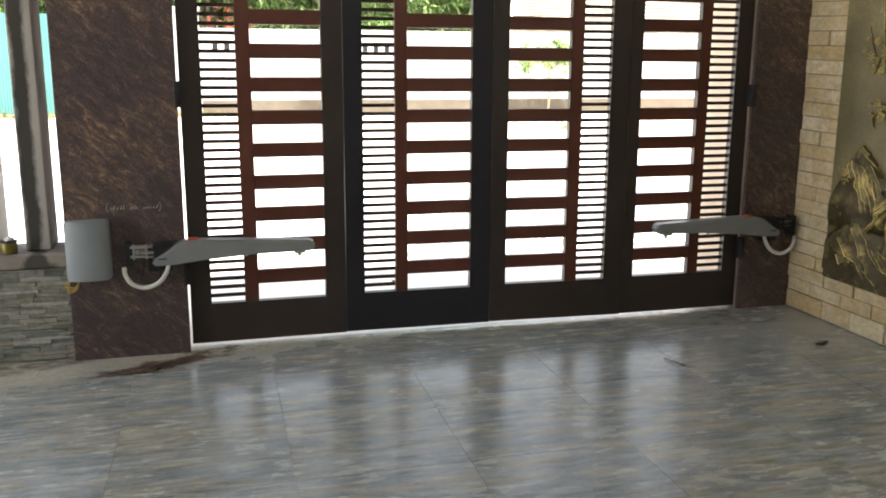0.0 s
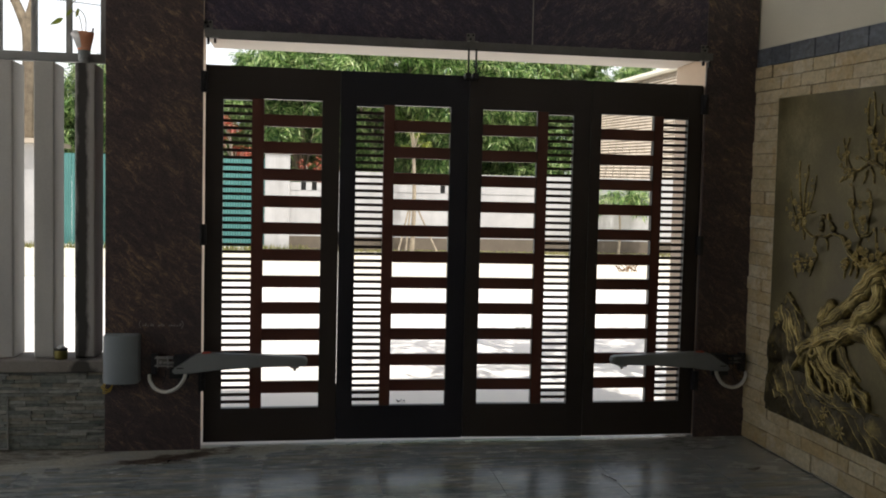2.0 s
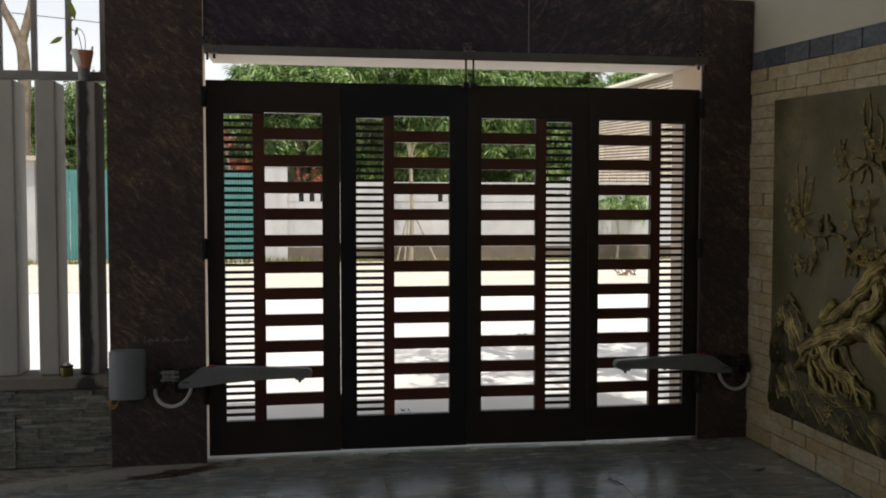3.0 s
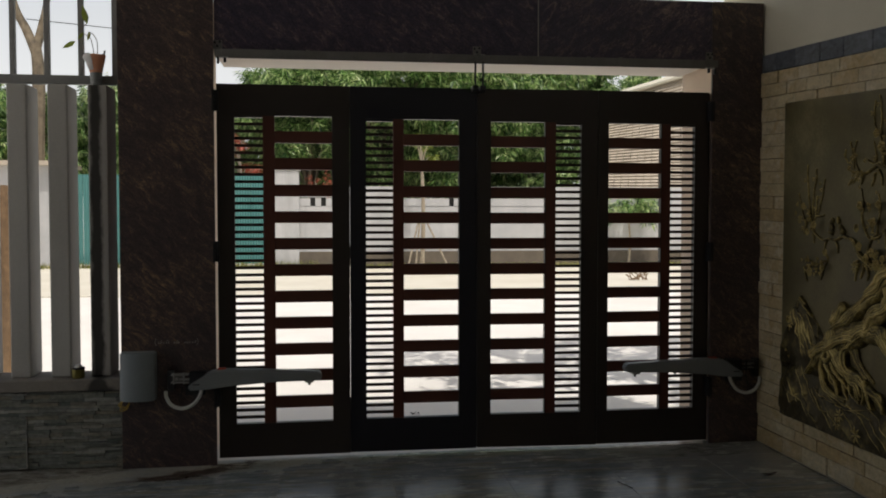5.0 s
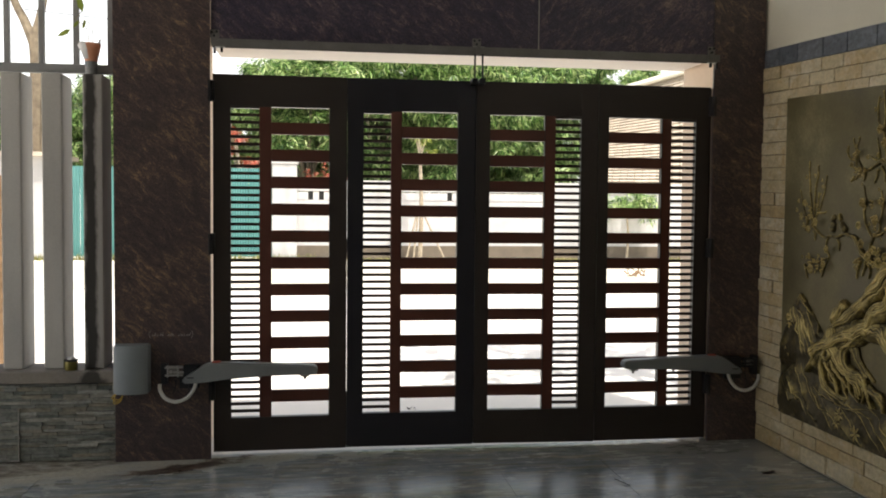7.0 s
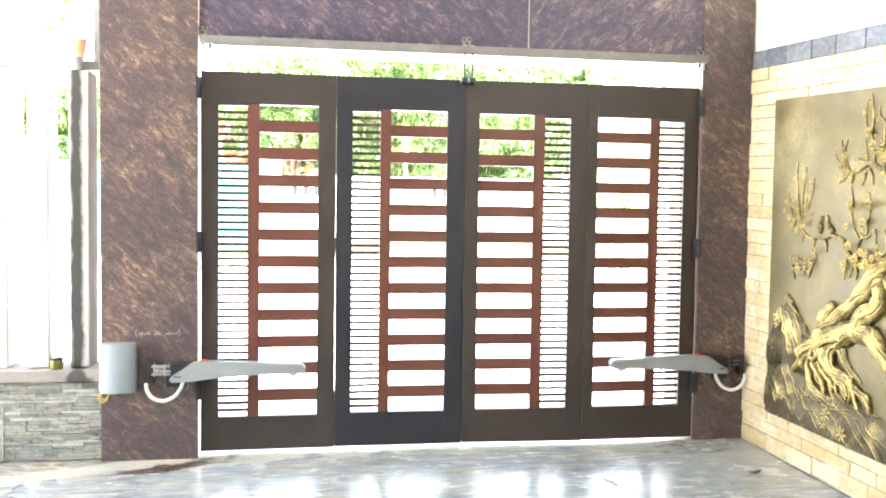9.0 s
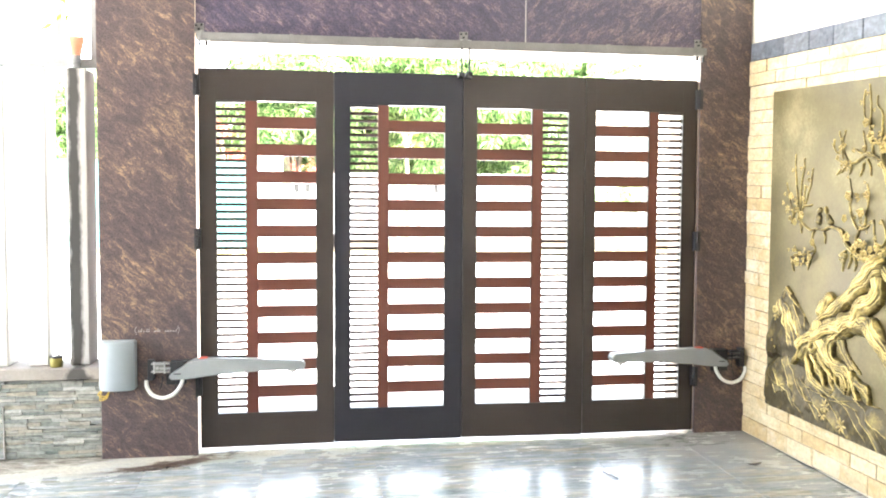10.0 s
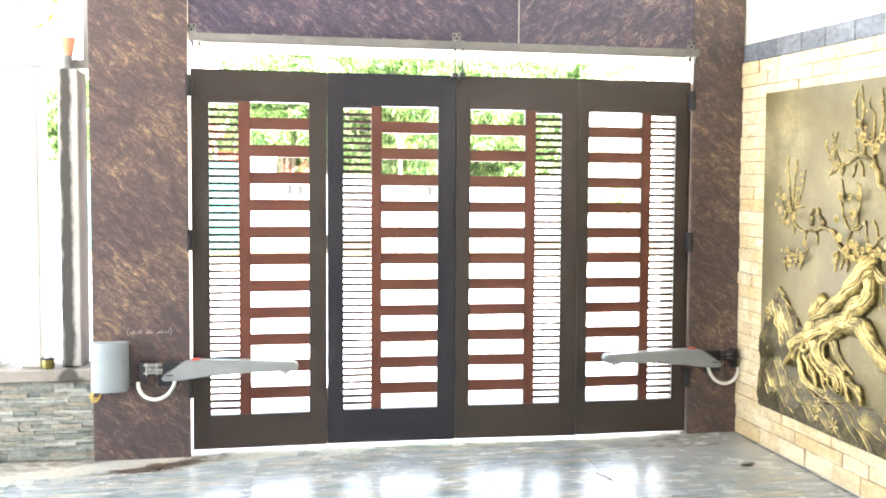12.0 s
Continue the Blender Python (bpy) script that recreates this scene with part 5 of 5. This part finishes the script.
    bough((([(-1.79, 1.81), (-1.67, 1.89), (-1.64, 1.96), (-1.57, 2.02), (-1.48, 2.05), (-1.42, 2.03), (-1.35, 2.01), (-1.28, 2.01)], 0.026, 0.007), ([(-1.67, 1.89), (-1.62, 1.98), (-1.6, 2.05), (-1.59, 2.11), (-1.64, 2.15), (-1.72, 2.21)], 0.020, 0.010), ([(-1.52, 2.05), (-1.5, 2.13), (-1.48, 2.23), (-1.48, 2.36), (-1.46, 2.46)], 0.011, 0.005),
           ([(-1.47, 2.24), (-1.42, 2.29), (-1.42, 2.43)], 0.007, 0.005), ([(-1.59, 2.12), (-1.59, 2.27), (-1.54, 2.34), (-1.53, 2.4)], 0.009, 0.005), ([(-1.65, 2.16), (-1.67, 2.28), (-1.65, 2.43)], 0.008, 0.005)))
    bough((([(-1.43, 2.03), (-1.44, 2.09), (-1.41, 2.19)], 0.007, 0.0045), ([(-1.28, 2.02), (-1.23, 2.11), (-1.25, 2.2)], 0.006, 0.0045), ([(-1.23, 2.04), (-1.21, 2.15), (-1.19, 2.2)], 0.006, 0.0045), ([(-1.17, 2.07), (-1.13, 2.1), (-1.13, 2.15)], 0.006, 0.005), ([(-1.41, 2.06), (-1.36, 2.08)], 0.006, 0.0045)))
    # hanging leaves
    for y, z, dy, dz in ((-1.27, 2.01, 0.05, -0.06), (-1.31, 2.0, 0.01, -0.06), (-1.44, 2.0, 0.04, -0.07), (-1.48, 2.02, -0.02, -0.09), (-1.28, 1.47, 0.06, -0.03), (-1.29, 1.45, 0.04, -0.10), (-1.34, 1.45, 0.03, -0.08), (-1.38, 1.43, 0.01, -0.07),
                         (-1.06, 1.57, -0.01, -0.06), (-0.71, 1.68, 0.04, -0.07), (-0.79, 1.61, -0.01, -0.06), (-0.82, 1.72, -0.09, 0.02), (-0.69, 1.38, -0.03, -0.09), (-1.44, 1.62, -0.06, 0.02), (-1.21, 1.96, 0.04, -0.02)):
        stroke([(y, z), (y + 0.55 * dy - 0.006, z + 0.5 * dz), (y + dy, z + dz)], 0.010, 0.005, 1.2, 0.2, 0.002)
    # two plain knobs on the bough
    stroke([(-0.995, 1.635), (-1.0, 1.665)], 0.028, 0.024, 0.7, 0.08, 0.004)
    stroke([(-1.0, 1.70), (-1.01, 1.71)], 0.017, 0.016, 0.7, 0.08, 0.006)
    stroke([(-1.12, 1.635), (-1.10, 1.66)], 0.030, 0.024, 0.7, 0.08, 0.004)
    stroke([(-1.075, 1.705), (-1.07, 1.715)], 0.017, 0.016, 0.7, 0.08, 0.006)
    # long fine ridges cut along the slope of the rocks
    for k in range(0, 9, 2):
        y0, z0 = -0.52 - 0.15 * k, 0.60 - 0.012 * k
        ledge([(y0, z0), (y0 - 0.09, z0 - 0.075), (y0 - 0.17, z0 - 0.13 - 0.01 * (k % 3)), (y0 - 0.25, z0 - 0.22)], 0.006, 0.028)
    for k in range(5):
        y0 = -0.60 - 0.045 * k
        ledge([(y0, 1.08 - 0.02 * k), (y0 - 0.03, 0.98 - 0.02 * k), (y0 - 0.08, 0.86), (y0 - 0.10, 0.78)], 0.006, 0.025)
    lift = 0.055 / 2.47
    verts = np.stack([3.924 - H, Y, Z + lift * Y * (Z - 0.3)], -1).reshape(-1, 3)
    i = np.arange(ny * nz).reshape(nz, ny)
    quads = np.stack([i[:-1, :-1], i[1:, :-1], i[1:, 1:], i[:-1, 1:]], -1).reshape(-1, 4)
    raised = (H.reshape(-1)[quads] > -0.0035).any(1)
    wood = (H - rocks > 0.0012).reshape(-1)[quads].any(1)
    for name, pick, paint, label in (("carved_tree", raised & wood, GOLD, "gilt carved trunk, roots and boughs"), ("carved_rock", raised & ~wood, ROCK_GOLD, "dark gilt-edged carved rock face")):
        used, back = np.unique(quads[pick], return_inverse=True)
        me = bpy.data.meshes.new(name)
        me.from_pydata(verts[used].tolist(), [], back.reshape(-1, 4).tolist())
        me.materials.append(paint)
        for p in me.polygons:
            p.use_smooth = True
        ob = new(name, me)
        ob.parent = relief
        tagged(ob, label)


carving()


def petals(n, length, width, lift):
    """A blossom or leaf whorl facing -x."""
    bm = bmesh.new()
    for k in range(n):
        a = 2 * math.pi * k / n
        u, w = Vector((0, math.cos(a), math.sin(a))), Vector((0, -math.sin(a), math.cos(a)))
        rim = [bm.verts.new(u * p * length + w * q * width + Vector((-h * lift, 0, 0))) for p, q, h in ((0.1, 0.15, 0.3), (0.45, 0.8, 0.4), (0.8, 0.75, 0.5), (1.0, 0, 0.4), (0.8, -0.75, 0.5), (0.45, -0.8, 0.4), (0.1, -0.15, 0.3))]
        top = bm.verts.new(u * 0.6 * length + Vector((-lift, 0, 0)))
        for i in range(7):
            bm.faces.new((rim[i], rim[(i + 1) % 7], top))
    if n == 5:
        bmesh.ops.create_icosphere(bm, subdivisions=1, radius=length * 0.28, matrix=Matrix.Translation((-lift * 0.9, 0, 0)))
    bmesh.ops.recalc_face_normals(bm, faces=bm.faces)
    return bm


def lift_z(y, z):
    return z + 0.055 * y * (z - 0.3) / 2.47


BLOSSOM = mesh_from("blossom", petals(5, 0.030, 0.017, 0.017), PETAL)
SPRAY = mesh_from("leaf_spray", petals(7, 0.055, 0.009, 0.014), PETAL)
BUD = mesh_from("bud", petals(3, 0.016, 0.009, 0.012), PETAL)
br = random.Random(31)


def on_board(name, me, y, z, scale=1.0, proud=0.0):
    o = new(name, me)
    o.parent = relief
    o.location = (3.920 - proud, y, lift_z(y, z))
    o.rotation_euler = (br.uniform(0, 6.28), 0, 0)
    o.scale = (scale * 1.15, scale, scale)


for y, z in ((-0.71, 1.79), (-0.84, 1.67), (-0.76, 1.62), (-0.54, 1.01), (-1.3, 1.67), (-1.46, 1.71), (-1.33, 1.56), (-1.45, 1.53), (-0.97, 1.5), (-0.8, 1.36), (-0.94, 1.4), (-1.33, 1.81), (-1.51, 1.82), (-1.7, 2.15),
             (-1.65, 2.09), (-1.48, 2.24), (-1.53, 2.16), (-1.55, 1.5), (-1.5, 1.46), (-1.64, 1.46), (-1.59, 1.42), (-1.69, 1.5), (-1.74, 1.48), (-1.61, 1.52), (-1.4, 1.49), (-1.78, 1.54), (-1.56, 1.44), (-1.82, 1.45)):
    on_board("blossom", BLOSSOM, y, z, br.uniform(0.85, 1.2), 0.018)
for y, z in ((-0.71, 1.96), (-0.81, 1.97), (-0.89, 1.94), (-0.9, 1.9), (-0.88, 1.85), (-0.62, 1.8), (-0.6, 1.74), (-0.73, 1.43), (-0.68, 1.43), (-0.87, 1.45), (-0.53, 0.94), (-0.49, 0.79), (-0.53, 0.75), (-1.42, 2.36), (-1.47, 2.41), (-1.54, 2.31),
             (-1.67, 2.35), (-1.15, 2.12), (-1.24, 2.15), (-1.22, 2.07), (-1.45, 2.09), (-1.36, 2.08), (-1.54, 1.66), (-1.62, 1.66), (-1.68, 1.58), (-1.47, 1.89), (-1.31, 1.92), (-1.7, 1.18), (-1.58, 1.57), (-1.5, 1.6)):
    on_board("bud", BUD, y, z, br.uniform(0.7, 1.1), 0.010)
for y, z, dy, dz, n in ((-0.82, 1.39, 0.13, 0.06, 12), (-1.5, 1.47, 0.16, 0.07, 14), (-0.75, 1.72, 0.09, 0.09, 8), (-1.42, 1.72, 0.1, 0.12, 10), (-1.6, 2.1, 0.1, 0.12, 6), (-1.27, 2.06, 0.1, 0.08, 7)):
    for _ in range(n):
        on_board("bud", BUD, y + br.uniform(-dy, dy), z + br.uniform(-dz, dz), br.uniform(0.8, 1.5), 0.008)
for y, z, k in ((-1.15, 0.48, 0.9), (-1.32, 0.40, 1.0), (-1.12, 0.42, 0.8), (-0.55, 0.98, 0.8), (-1.28, 1.43, 0.7), (-1.3, 1.98, 0.6), (-1.62, 1.5, 0.8), (-1.48, 1.49, 0.7), (-0.66, 1.70, 0.6)):
    on_board("leaf_spray", SPRAY, y, z, k, 0.016)

# pieces last
def stone_row(parent, name, mat, a, b, z0, z1, length, offset, jitter=0.0):
    """One course of tiles on the side wall from y = a down to y = b."""
    y = a
    first = True
    while y > b + 0.02:
        L = length * rng.uniform(0.86, 1.14) if not first else max(0.07, offset)
        first = False
        e = max(b, y - L)
        if e - b < 0.05:
            e = b
        bm = lean(boxed(RWX - 0.004 - rng.uniform(0, jitter), RWX + 0.014, e + 0.0025, y - 0.0025, z0 + 0.002, z1 - 0.002, 0.0025))
        part(name, bm, mat, parent)
        y = e


structure("mortar_bed", lean(boxed(RWX + 0.004, RWX + 0.0105, -3.0, -0.028, 0.03, 2.742)), MORTAR, "grey-brown mortar bed behind the stone tiles", "wall")
COURSE = 0.0893
for i in range(30):
    z1 = 2.742 - i * COURSE
    z0 = z1 - COURSE if i < 29 else 0.035
    off = (0.235, 0.365)[i % 2] if z1 < 0.34 or z0 > 2.46 else rng.choice((0.365, 0.365, 0.20, 0.27, 0.365))
    stone_row(wall_right, "stone_tile", YELLOW_STONE, -0.028, -3.0 if z1 < 0.34 or z0 > 2.46 else -0.392, z0, z1, 0.265, off, 0.012)
stone_row(wall_right, "slate_tile", SLATE, -0.028, -4.0, 2.742, 2.872, 0.27, 0.2, 0.006)

# floor tiles
tile_mesh = {}
P = 0.724
for i in range(-6, 6):
    for j in range(12):
        x0, y1 = -0.253 + i * P, -0.361 - j * P
        x1 = min(x0 + P, RWX - 0.002)
        if x0 >= RWX - 0.05:
            continue
        key = round(x1 - x0, 3)
        if key not in tile_mesh:
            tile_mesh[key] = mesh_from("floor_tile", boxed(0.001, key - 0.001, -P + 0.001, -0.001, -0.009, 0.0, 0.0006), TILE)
        o = new("floor_tile", tile_mesh[key])
        o.parent = bpy.data.objects["floor"]
        o.location = (x0, y1, FLOOR_RISE * x0)
        o.rotation_euler = (0, -FLOOR_RISE, 0)

# stacked ledge stones on the low wall
lr = random.Random(12)
z = 0.0
while z < 0.505:
    h = min(lr.uniform(0.018, 0.030), 0.518 - z)
    x = -2.6
    while x < -0.60:
        L = min(lr.uniform(0.07, 0.24), -0.596 - x)
        if L > 0.02:
            d, slip = lr.uniform(0.0, 0.016), lr.uniform(-0.002, 0.002)
            bm = boxed(x, x + L - 0.001, 0.02 - d, 0.05, z + 0.0005, z + h - 0.0005, 0.002)
            for v in bm.verts:
                v.co.z += slip * (1 if v.co.x > x + L / 2 else -1)
                v.co.y += lr.uniform(-0.003, 0.003)
            part("ledge_stone", bm, LEDGE_STONE, low_wall)
        x += max(L, 0.02)
    z += h
for span in ((-1.220, -1.2155, 0.006, 0.36), (-1.27, -1.220, 0.006, 0.011)):
    part("grout_line", boxed(span[0], span[1], 0.0, 0.03, span[2], span[3], 0.0005), GROUT, low_wall, "white grout left in a panel joint")
